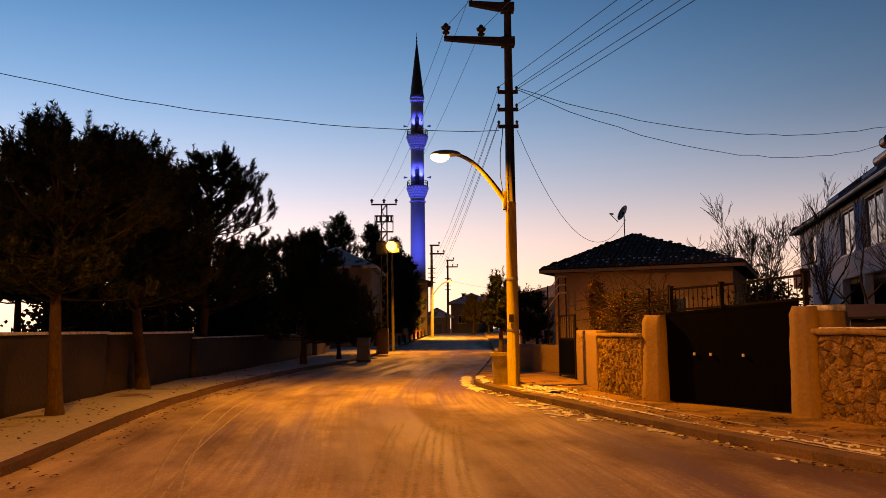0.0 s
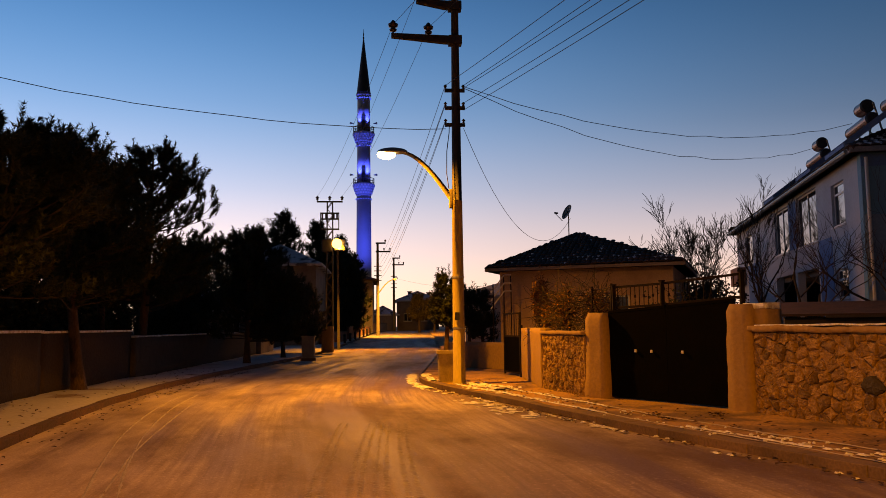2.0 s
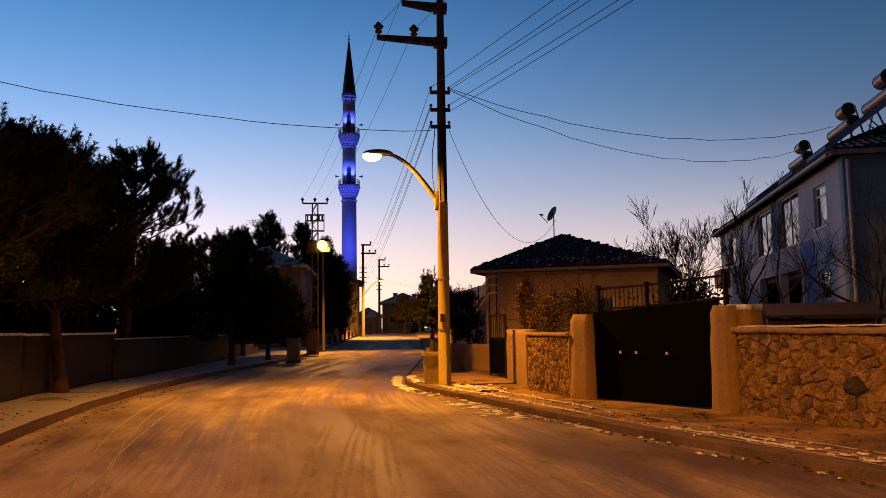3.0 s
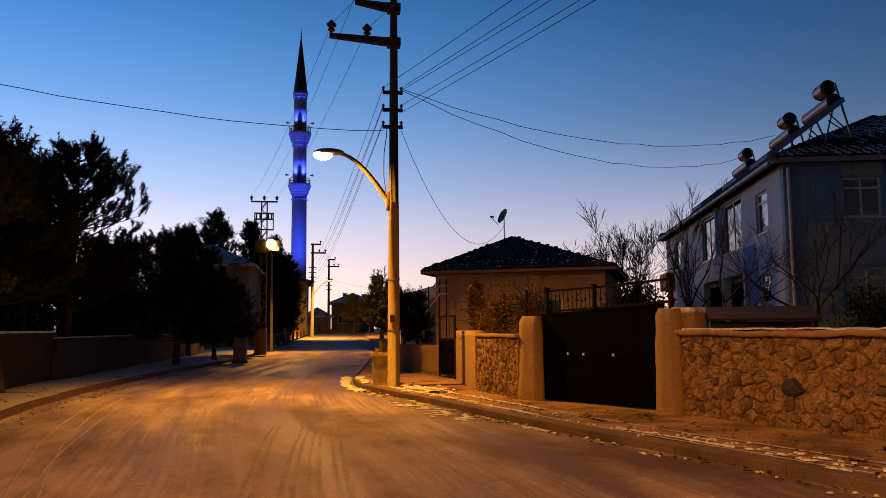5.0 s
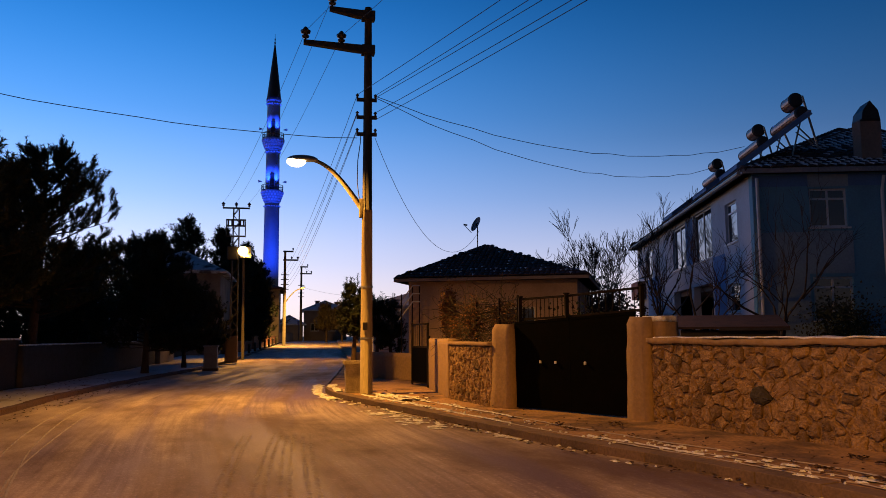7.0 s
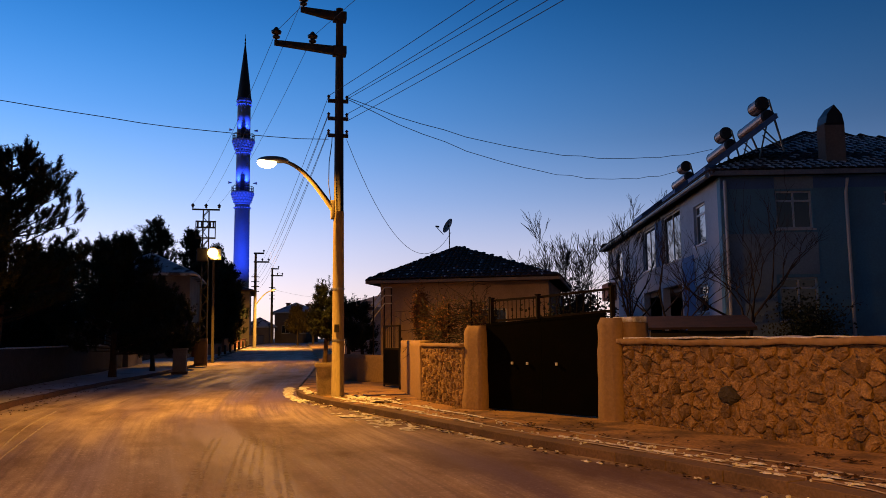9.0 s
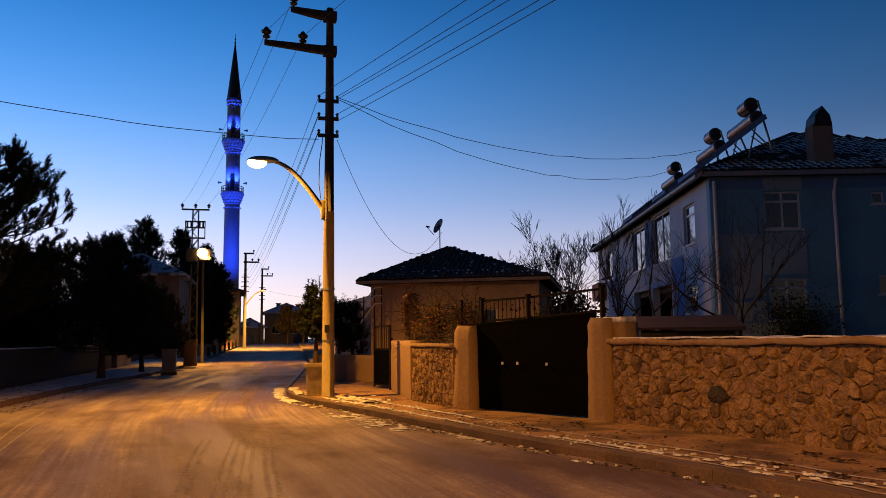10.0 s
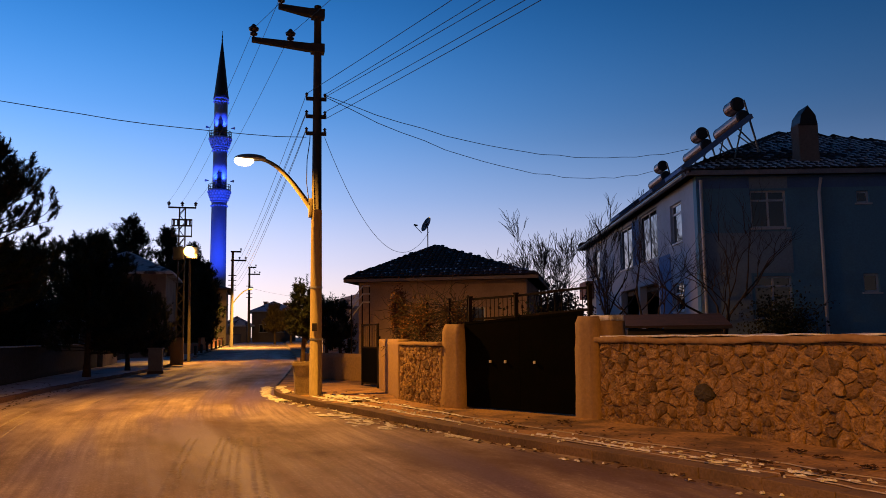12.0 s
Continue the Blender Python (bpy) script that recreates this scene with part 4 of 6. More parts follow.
def ridge(parent, a, b, r=0.06, step=0.27):
    a, b = Vector(a), Vector(b)
    n = max(1, int((b - a).length / step))
    d = (b - a) / n
    for i in range(n):
        p, q = a + d * i, a + d * min(i + 1.12, n)
        part("ridge_tile", tube(B(), [p + Vector((0, 0, 0.0)), q + Vector((0, 0, 0.015))], [r * 0.9, r * 1.1], 7), M_TILE, parent)


# ---------------------------------------------------------------- low house behind the gate
H1 = Plane((4.02, 28.55), (9.55, 26.05))
h1n = -H1.n
house1 = thing("low_house", (6.8, 29.5, 0.1), "low beige rendered house with a dark tiled hip roof", "house")
D1 = 7.2
c = [H1.at(0, 0), H1.at(H1.len, 0), H1.at(H1.len, 0, -D1), H1.at(0, 0, -D1)]
hole = (3.6, 4.6, 1.5, 2.6)
part("wall", wall_bm(H1, 0, H1.len, 0.05, 3.55, 0.3, (hole,)), M_BEIGE, house1)
sideL = Plane(c[3], c[0])
part("wall", wall_bm(sideL, 0, D1 - 0.3, 0.05, 3.55, 0.3), M_BEIGE, house1)
sideR = Plane(c[1], c[2])
part("wall", wall_bm(sideR, 0.3, D1, 0.05, 3.55, 0.3), M_BEIGE, house1)
back = Plane(c[2], c[3])
part("wall", wall_bm(back, 0.3, H1.len - 0.3, 0.05, 3.55, 0.3), M_BEIGE, house1)
window(H1, hole, house1, M_PVC, 1)
ov = 0.42
e0, e1, e2, e3 = H1.at(-ov, 3.64, ov), H1.at(H1.len + ov, 3.64, ov), H1.at(H1.len + ov, 3.64, -D1 - ov), H1.at(-ov, 3.64, -D1 - ov)
r0, r1 = H1.at(2.25, 5.14, -3.1), H1.at(2.4, 5.14, -D1 + 3.2)
bm = B()
for p, q in ((e0, e1), (e1, e2), (e2, e3), (e3, e0)):
    bar(bm, p + Vector((0, 0, -0.05)), q + Vector((0, 0, -0.05)), 0.05, 0.11)
part("fascia", bm, M_EAVE, house1, "pale painted eave board")
bm = B()
for p, q in ((e0, e1), (e1, e2), (e2, e3), (e3, e0)):
    ctr = (e0 + e2) / 2
    vv = [p, q, q.lerp(ctr, 0.16), p.lerp(ctr, 0.16)]
    bm.faces.new([bm.verts.new(v + Vector((0, 0, -0.10))) for v in vv])
bmesh.ops.solidify(bm, geom=bm.faces[:], thickness=0.03)
part("soffit", bm, M_EAVE, house1)
roof1 = new("roof")
roof1.parent = house1
tagged(roof1, "dark clay tiles with traces of snow")
tiled_face(roof1, e0, e1, r0, None, singles=300, snow=0.22, seed=4)
tiled_face(roof1, e3, e0, r1, r0, snow=0.25, seed=5)
tiled_face(roof1, e1, e2, r0, r1, snow=0.1, seed=6)
tiled_face(roof1, e2, e3, r1, None, snow=0.1, seed=7)
for p, q in ((e0, r0), (e1, r0), (r0, r1), (e3, r1)):
    ridge(roof1, p, q)

# satellite dish on the ridge
dish = thing("satellite_dish", (7.15, 30.9, 5.2), "grey satellite dish on a thin mast", "satellite dish")
part("mast", tube(B(), [(7.15, 30.9, 4.9), (7.15, 30.9, 6.25)], 0.022, 6), M_DARKSTEEL, dish)
bm = B()
tilt = Euler((radians(66), 0, radians(-72))).to_matrix()
rings = []
for j in range(6):
    r = 0.30 * j / 5
    rings.append([bm.verts.new(Vector((7.10, 30.82, 6.05)) + tilt @ Vector((r * math.cos(k * math.tau / 20), 1.08 * r * math.sin(k * math.tau / 20), r * r * 0.55))) for k in range(20)])
for r, s in zip(rings, rings[1:]):
    for k in range(20):
        if (r[k].co - r[k - 1].co).length < 1e-6:
            continue
        bm.faces.new((r[k - 1], r[k], s[k], s[k - 1]))
bm.faces.new(rings[1])
bmesh.ops.solidify(bm, geom=bm.faces[:], thickness=0.015)
refl = part("reflector", bm, M_DISH, dish, smooth=True)
lnb = Vector((7.10, 30.82, 6.05)) + tilt @ Vector((0.05, -0.3, 0.55))
bm = tube(B(), [Vector((7.10, 30.82, 6.05)) + tilt @ Vector((0, -0.42, 0.08)), lnb], 0.014, 5)
part("arm", bm, M_DARKSTEEL, dish)
part("receiver", tube(B(), [lnb, lnb + tilt @ Vector((0, 0.05, -0.14))], 0.035, 8), M_DARKSTEEL, dish)

# white stair rail beside the low house
rail = thing("stair_railing", (3.9, 27.6, 0.1), "white painted steel stair railing", "railing")
for dz in (0, -0.28, -0.56):
    part("rail", tube(B(), [(3.55, 27.6, 3.05 + dz - 0.32), (4.0, 27.4, 3.35 + dz), (4.25, 27.4, 3.35 + dz)], 0.022, 6), M_PVC, rail)
for x, z in ((3.62, 3.05), (4.0, 3.38), (4.25, 3.38)):
    part("post", tube(B(), [(x, 27.5, 0.1), (x, 27.5, z)], 0.022, 6), M_IRON, rail)


# ---------------------------------------------------------------- two-storey blue house
HF = Plane((13.01, 20.71), (25.08, 17.46))
HLp = Plane((18.29, 40.31), (13.01, 20.71))
HW, HD = HF.len, HLp.len
house2 = thing("apartment_house", (17.0, 25.0, 0.0), "two-storey pale blue house with a dark hip roof", "house")
front_holes = [(1.59, 2.65, 4.66, 5.79), (4.72, 5.10, 5.37, 5.74), (1.59, 2.69, 1.98, 3.23), (4.77, 5.23, 2.72, 3.27), (8.2, 9.4, 4.7, 5.8), (8.2, 9.4, 1.9, 3.2)]
part("wall", wall_bm(HF, 0, HW, 0.0, 6.26, 0.3, front_holes), M_BLUEWALL, house2)


left_holes = [(9.12, 11.57, 4.30, 6.05), (12.87, 15.61, 4.28, 6.10), (17.36, 18.67, 4.50, 5.80), (2.4, 4.2, 4.40, 5.80), (17.35, 18.62, 2.30, 3.19), (8.7, 15.6, 0.3, 3.40)]
part("wall", wall_bm(HLp, 0, HD - 0.3, 0.0, 6.26, 0.3, left_holes), M_SIDEWALL, house2, "white rendered side wall")
HR = Plane(HF.b, HF.at(HW, 0, -HD))
part("wall", wall_bm(HR, 0.3, HD, 0.0, 6.26, 0.3), M_BLUEWALL, house2)
HB = Plane(HF.at(HW, 0, -HD), HF.at(0, 0, -HD))
part("wall", wall_bm(HB, 0.3, HW - 0.3, 0.0, 6.26, 0.3), M_BLUEWALL, house2)
bm = B()
HF.box(bm, 0.3, HW - 0.3, 3.2, 3.4, -HD + 0.3, -0.3)
part("floor_slab", bm, M_DIMWALL, house2)
for u0, u1, z0, z1 in ((15.75, 17.2, 0.5, 4.24), (2.9, 6.1, 0.5, 4.36), (11.65, 12.80, 4.30, 6.05)):
    bm = B()
    HLp.box(bm, u0, u1, z0, z1, 0.003, 0.02)
    part("painted_panel", bm, M_BLUEPAINT, house2, "bright blue painted wall panel")
bm = B()
HF.box(bm, 0, HW, 5.86, 6.18, 0.003, 0.012)
part("painted_panel", bm, M_BLUEPAINT, house2, "darker blue band below the eaves")
for u0, u1, z0, z1 in ((0.02, 1.50, 0.1, 4.52), (1.50, 2.75, 0.1, 1.90), (1.50, 2.75, 3.32, 4.55)):
    bm = B()
    HF.box(bm, u0, u1, z0, z1, 0.003, 0.016)
    part("painted_panel", bm, M_GREYWALL, house2, "grey-white painted wall panel")
bm = B()
HF.box(bm, 1.57, 2.70, 5.84, 6.20, 0.014, 0.022)
part("painted_panel", bm, M_GREYWALL, house2, "grey-white strip above the window")
for u in (8.7, 12.25, 15.45):
    bm = B()
    HLp.box(bm, u, u + 0.28, 0.0, 3.40, -0.29, -0.01, 0.01)
    part("porch_column", bm, M_WHITEWALL, house2, "white porch column")
for i, h in enumerate(front_holes):
    window(HF, h, house2, M_PVC, 1 if h[1] - h[0] > 0.6 else 0, transom=0.3 if h[1] - h[0] > 0.6 else 0)
for h in left_holes[:5]:
    window(HLp, h, house2, M_PVC, 1 if h[1] - h[0] > 1.9 else 0, transom=0.0 if h[1] - h[0] > 1.9 else 0.32)
bm = B()
HLp.box(bm, 8.5, 15.8, 0.0, 3.2, -1.9, -1.8)
part("porch_wall", bm, M_WHITEWALL, house2)
# eaves, roof
ov = 0.33
E0, E1, E2, E3 = HF.at(-ov, 6.32, ov), HF.at(HW + ov, 6.32, ov), HF.at(HW + ov, 6.32, -HD - ov), HF.at(-ov, 6.32, -HD - ov)
AP, AQ = HF.at(5.43, 9.23, -7.0), HF.at(5.9, 9.23, -HD + 7.0)
bm = B()
ctr = (E0 + E2) / 2
for p, q in ((E0, E1), (E1, E2), (E2, E3), (E3, E0)):
    bar(bm, p + Vector((0, 0, -0.04)), q + Vector((0, 0, -0.04)), 0.06, 0.14)
part("fascia", bm, M_HOUSEEAVE, house2, "grey eave board")
bm = B()
for p, q in ((E0, E1), (E1, E2), (E2, E3), (E3, E0)):
    bm.faces.new([bm.verts.new(v + Vector((0, 0, -0.08))) for v in (p, q, q.lerp(ctr, 0.1), p.lerp(ctr, 0.1))])
bmesh.ops.solidify(bm, geom=bm.faces[:], thickness=0.03)
part("soffit", bm, M_EAVE, house2)
roof2 = new("roof")
roof2.parent = house2
tagged(roof2, "dark tiles with thin snow between them")
tiled_face(roof2, E0, E1, AP, None, 0.26, 0.36, 300, 0.75, 14, True)
tiled_face(roof2, E3, E0, AQ, AP, 0.26, 0.36, 0, 0.2, 15)
tiled_face(roof2, E1, E2, AP, AQ, 0.4, 0.5, 0, 0.0, 16)
tiled_face(roof2, E2, E3, AQ, None, 0.4, 0.5, 0, 0.0, 17)
for p, q in ((E0, AP), (AP, AQ), (E1, AP), (E3, AQ)):
    ridge(roof2, p, q, 0.11, 0.4)
bm = tube(B(), [HF.at(3.60, z, 0.08 + (0.16 if z > 5.9 else 0)) for z in (0.2, 2, 4, 5.7, 6.1)], 0.05, 8)
part("downpipe", bm, M_PVC, house2, "white drainpipe")
bm = tube(B(), [HF.at(0.12, z, 0.09) for z in (0.2, 3, 6.1)], 0.05, 8)
part("downpipe", bm, M_PVC, house2, "white drainpipe")
bm = tube(B(), [E0 + Vector((0, 0, -0.06)) - HLp.d * 0.2 + HLp.n * 0.06, E3 + Vector((0, 0, -0.06)) + HLp.n * 0.06], 0.065, 8)
part("gutter", bm, M_STEEL, house2)
# balcony far along the side wall
bm = B()
HLp.box(bm, 0.1, 2.2, 3.45, 4.35, 0.0, 0.42, 0.02)
part("balcony", bm, M_BRICK, house2, "reddish balcony parapet")
# chimney
cb = HF.at(3.67, 0, -0.80)
chim = thing("chimney", (cb.x, cb.y, 6.6), "grey rendered chimney with a dark gabled cap", "chimney")
bm = B()
box(bm, (cb.x, cb.y, 7.05), (0.60, 0.56, 1.80), HF.deg, 0.015)
part("flue_body", bm, M_DIMWALL, chim)
bm = B()
box(bm, (cb.x, cb.y, 7.90), (0.58, 0.58, 0.04), HF.deg)
hp = Plane((cb.x - 0.31 * HF.d.x, cb.y - 0.31 * HF.d.y), (cb.x + 0.31 * HF.d.x, cb.y + 0.31 * HF.d.y))
vs = [bm.verts.new(hp.at(u, z, w)) for w in (-0.33, 0.33) for u, z in ((0.04, 7.92), (0.58, 7.92), (0.53, 8.20), (0.31, 8.50), (0.09, 8.20))]
bmesh.ops.convex_hull(bm, input=vs)
part("cap", bm, M_TANKEND, chim, "dark gabled cap")


# solar water heaters on the side slope
def heater(u, name="solar_water_heater"):
    """A collector facing the street with two tanks lying across its top."""
    o = HLp.at(u, 0, 0)
    ob = thing(name, (o.x, o.y, 6.6), "solar water heater with two copper-brown tanks on the roof slope", "solar heater", "solar heaters on the roof")

    def q(du, w, z):
        return HLp.at(u + du, z, w)

    bm = B()
    a, b = (0.28, 6.50), (-1.90, 8.10)
    for du in (0.05, 1.02):
        vs = [bm.verts.new(q(du + e, w, z + t)) for w, z in (a, b) for e in (0, 0.93) for t in (0, 0.09)]
        bmesh.ops.convex_hull(bm, input=vs)
    pn = part("collector", bm, M_PANEL, ob, "dark glazed collector")
    bm = B()
    for du in (0.03, 0.99, 1.96):
        bar(bm, q(du, a[0], a[1] + 0.06), q(du, b[0], b[1] + 0.06), 0.05, 0.17)
    for w, z in (a, b):
        bar(bm, q(0.03, w, z + 0.06), q(1.96, w, z + 0.06), 0.05, 0.12)
    part("collector_frame", bm, M_BLUEPAINT, pn)
    for i, (w, z, r, l) in enumerate(((-1.95, 8.36, 0.215, 1.12), (-1.95, 8.90, 0.225, 0.34))):
        tk = part("tank", tube(B(), [q(0.36 * i - l, w, z), q(0.36 * i + l, w, z)], r, 20), M_TANK, ob, smooth=False)
        for s in (-1, 1):
            part("end_cap", tube(B(), [q(0.36 * i + s * l, w, z), q(0.36 * i + s * (l + 0.05), w, z)], [r + 0.012, r * 0.8], 20), M_TANKEND, tk)
    for du in (-0.8, 0.98):
        bm = bar(B(), q(du, -2.05, 8.95 if du > 0 else 8.3), q(du, -2.45, 7.25), 0.05)
        bar(bm, q(du, -2.0, 8.3), q(du, -1.65, 7.0), 0.04)
        bar(bm, q(du, -2.3, 7.4), q(du, -1.8, 7.8), 0.03)
        bar(bm, q(du, -1.70, 8.15), q(du, -2.35, 7.45), 0.035)
        part("stand", bm, M_STEEL, ob)
    return ob


heater(18.0)
heater(14.3)
heater(8.7)

# shed roof behind the wall
shed = thing("garden_shed", (9.9, 17.0, 0.0), "low dark garden shed with a pale edged roof", "shed")
SP = Plane((8.55, 16.9), (10.6, 15.9))
bm = B()
SP.box(bm, 0.1, SP.len - 0.1, 0.0, 1.70, -1.5, -0.1)
part("wall", bm, M_DARKSTEEL, shed)
bm = B()
vs = [bm.verts.new(SP.at(u, z + t, w)) for u in (-0.1, SP.len + 0.1) for w, z in ((0.2, 1.72), (-1.7, 2.02)) for t in (0, 0.05)]
bmesh.ops.convex_hull(bm, input=vs)
part("roof", bm, M_TILE, shed)
bm = B()
bar(bm, SP.at(0.9, 1.71, 0.22), SP.at(SP.len + 0.1, 1.71, 0.22), 0.03, 0.05)
part("roof_edge", bm, M_DARKSTEEL, shed, "pale edge board")


# ---------------------------------------------------------------- plants
def pine(name, base, height, radius, bare, seed, label, shoots=2600, lean=(0, 0), dry=False, needle=0.115, group="street pines", dense=1.0, brush=27, leaders=0, airy=False):
    """A pine: tapered trunk, whorls of limbs, and needle brushes along the twigs."""
    rng = np.random.default_rng(seed)
    rnd = random.Random(seed)
    b = Vector(base)
    ob = thing(name, b, label, "pine tree", group)

    def axis(z):
        k = z / height
        return b + Vector((lean[0] * k + 0.07 * math.sin(3.1 * k + seed), lean[1] * k + 0.07 * math.cos(2.3 * k + seed), z))

    r0 = 0.045 + 0.018 * height
    part("trunk", tube(B(), [axis(height * k / 10 - (0.05 if k == 0 else 0)) for k in range(11)], [r0 * (1.25 if k == 0 else 1) * (1 - 0.88 * k / 10) for k in range(11)], 9), M_BARK, ob, smooth=True)
    limbs = B()
    P, Dn = [], []
    z = bare
    while z < height - 0.25:
        k = (z - bare) / (height - bare)
        reach = radius * (min(1.0, 0.62 + 1.5 * k) * (1 - k) ** 0.85 + 0.06)
        for i in range(rnd.choice((4, 5, 5, 6))):
            az = rnd.uniform(0, math.tau)
            ln = reach * rnd.uniform(0.6, 1.18)
            o = axis(z + rnd.uniform(-0.12, 0.12))
            dirn = Vector((math.cos(az), math.sin(az), 0))
            rise_ = rnd.uniform(-0.12, 0.25) + 0.42 * k
            pts = [o + dirn * ln * s + Vector((0, 0, ln * (rise_ * s + 0.14 * s * s))) for s in (0, 0.35, 0.7, 1)]
            tube(limbs, pts, [0.010 + 0.012 * ln, 0.007 + 0.008 * ln, 0.005 + 0.004 * ln, 0.003], 5, False)
            side = Vector((-dirn.y, dirn.x, 0))
            if airy:
                # upturned twigs that each end in one separate tuft
                for _ in range(int(3 + ln * 3.0)):
                    s = rnd.uniform(0.25, 1.0)
                    o2 = o + dirn * ln * s + Vector((0, 0, ln * (rise_ * s + 0.14 * s * s)))
                    td = (dirn * rnd.uniform(0.2, 0.7) + side * rnd.uniform(-0.8, 0.8) + Vector((0, 0, rnd.uniform(0.3, 0.9)))).normalized()
                    tl = rnd.uniform(0.15, 0.40)
                    tube(limbs, [o2, o2 + td * tl], [0.008, 0.004], 4, False)
                    for e in range(4):
                        P.append(o2 + td * (tl - 0.06 * e))
                        Dn.append((td + Vector((rnd.gauss(0, 0.15), rnd.gauss(0, 0.15), 0.5))).normalized())
            for _ in range(0 if airy else int(4 + ln * 3.4)):
                s = rnd.uniform(0.18, 1.0)
                o2 = o + dirn * ln * s + Vector((0, 0, ln * (rise_ * s + 0.14 * s * s)))
                td = (dirn * rnd.uniform(0.3, 0.9) + side * rnd.uniform(-1, 1) + Vector((0, 0, rnd.uniform(0.0, 0.5)))).normalized()
                tl = rnd.uniform(0.18, 0.42) * (0.5 + 0.4 * ln) * (1.15 - 0.5 * s)
                for q in range(rnd.choice((3, 4, 5))):
                    P.append(o2 + td * tl * rnd.uniform(0.25, 1.1) + Vector((rnd.gauss(0, 0.04), rnd.gauss(0, 0.04), rnd.gauss(0, 0.04))))
                    Dn.append((td * 0.45 + Vector((rnd.gauss(0, 0.2), rnd.gauss(0, 0.2), rnd.uniform(0.5, 1.2)))).normalized())
            for e in range(3):
                P.append(pts[-1] + Vector((rnd.gauss(0, 0.03), rnd.gauss(0, 0.03), 0.13 * e)))
                Dn.append((dirn * 0.4 + Vector((rnd.gauss(0, 0.15), rnd.gauss(0, 0.15), 1))).normalized())
        z += rnd.uniform(0.20, 0.34) * (0.6 + height / 14) / dense
    tips = []
    for _ in range(leaders):
        # a bough that turns upright and ends in a candle of brushes
        az, out = rnd.uniform(0, math.tau), radius * rnd.uniform(0.2, 0.75)
        zt = height - 1.9 * (out / radius) ** 1.3 * (height - bare) / 4.5 + rnd.uniform(-0.25, 0.3)
        dirn = Vector((math.cos(az), math.sin(az), 0))
        o = axis(max(bare, zt - rnd.uniform(1.3, 2.0)))
        top = Vector((axis(zt).x, axis(zt).y, b.z + zt)) + dirn * out
        pts = [o, o.lerp(top, 0.5) + dirn * out * 0.22 - Vector((0, 0, 0.1)), top - Vector((0, 0, 0.5)), top]
        tube(limbs, pts, [0.028, 0.022, 0.015, 0.006], 5, False)
        for e in range(9):
            tips.append((top - Vector((0, 0, 0.085 * e)), Vector((rnd.gauss(0, 0.16), rnd.gauss(0, 0.16), 1)).normalized()))
        for e in range(7):
            sd = Vector((rnd.gauss(0, 1), rnd.gauss(0, 1), 0)).normalized()
            q = top - Vector((0, 0, rnd.uniform(0.25, 0.9)))
            for g in (0.10, 0.20, 0.30):
                tips.append((q + sd * g + Vector((0, 0, 0.5 * g)), (sd * 0.6 + Vector((0, 0, 0.9))).normalized()))
    for j in range(5):
        P.append(axis(height - 0.12 * j))
        Dn.append(Vector((rnd.gauss(0, 0.2), rnd.gauss(0, 0.2), 1)).normalized())
    part("branchwork", limbs, M_TWIG, ob, kind="stuff")
    P, Dn = np.array(P), np.array(Dn)
    if len(P) > shoots:
        keep = rng.choice(len(P), shoots, replace=False)
        P, Dn = P[keep], Dn[keep]
    if tips:
        P, Dn = np.concatenate((P, np.array([p for p, _ in tips]))), np.concatenate((Dn, np.array([d for _, d in tips])))
    n, m = len(P), brush
    ref = np.where(np.abs(Dn[:, 2:3]) < 0.9, np.array([[0, 0, 1.0]]), np.array([[1.0, 0, 0]]))
    X = np.cross(Dn, ref)
    X /= np.linalg.norm(X, axis=1, keepdims=True)
    Y = np.cross(Dn, X)
    ln = rng.uniform(0.14, 0.30, (n, 1)) * (needle / 0.115)
    V = np.zeros((n, m, 3, 3))
    for j in range(m):
        a = rng.uniform(0, math.tau, (n, 1))
        s = rng.uniform(-0.05, 1.0, (n, 1)) if j > 2 else np.ones((n, 1))
        side = np.cos(a) * X + np.sin(a) * Y
        tang = -np.sin(a) * X + np.cos(a) * Y
        o = P + Dn * ln * s
        tip = o + (side * rng.uniform(0.7, 1.15, (n, 1)) + Dn * rng.uniform(0.25, 0.8, (n, 1))) * needle
        V[:, j, 0], V[:, j, 1], V[:, j, 2] = o - tang * needle * 0.15, o + tang * needle * 0.15, tip
    V = V.reshape(-1, 3) - np.array(b)
    me = bpy.data.meshes.new("crown")
    me.from_pydata(V.tolist(), [], [(3 * i, 3 * i + 1, 3 * i + 2) for i in range(n * m)])
    me.materials.append(M_NEEDLE_DRY if dry else M_NEEDLE)
    crown = new("crown", me)
    crown.parent = ob
    return ob


DARK = "dark green pine with a bare lower trunk on the snowy pavement"
pine("pine_tree", (-7.06, 14.6, 0.1), 5.35, 2.4, 2.1, 3, DARK, 9000, (-0.1, 0.2), dense=1.5, leaders=16)
pine("pine_tree", (-7.72, 20.7, 0.1), 6.55, 2.7, 2.1, 4, DARK, 8600, (-0.8, 0.1), dense=1.45, leaders=14)
pine("pine_tree", (-9.18, 26.2, 0.1), 6.9, 2.6, 2.2, 5, DARK, 6000, (-0.3, 0.1), dense=1.3, leaders=10)
pine("pine_tree", (-8.28, 27.0, 0.1), 7.5, 3.2, 2.1, 6, DARK, 6000, (0.3, 0.0), dense=1.2, leaders=10, needle=0.125, airy=True)
pine("pine_tree", (-6.17, 34.7, 0.1), 5.7, 2.8, 1.0, 7, "bushy dark pine on the snowy pavement", 6000, dense=1.5, leaders=14)
pine("pine_tree", (-5.47, 41.0, 0.1), 4.1, 2.1, 0.9, 8, "small dark pine on the snowy pavement", 4200, dense=1.4, leaders=8)
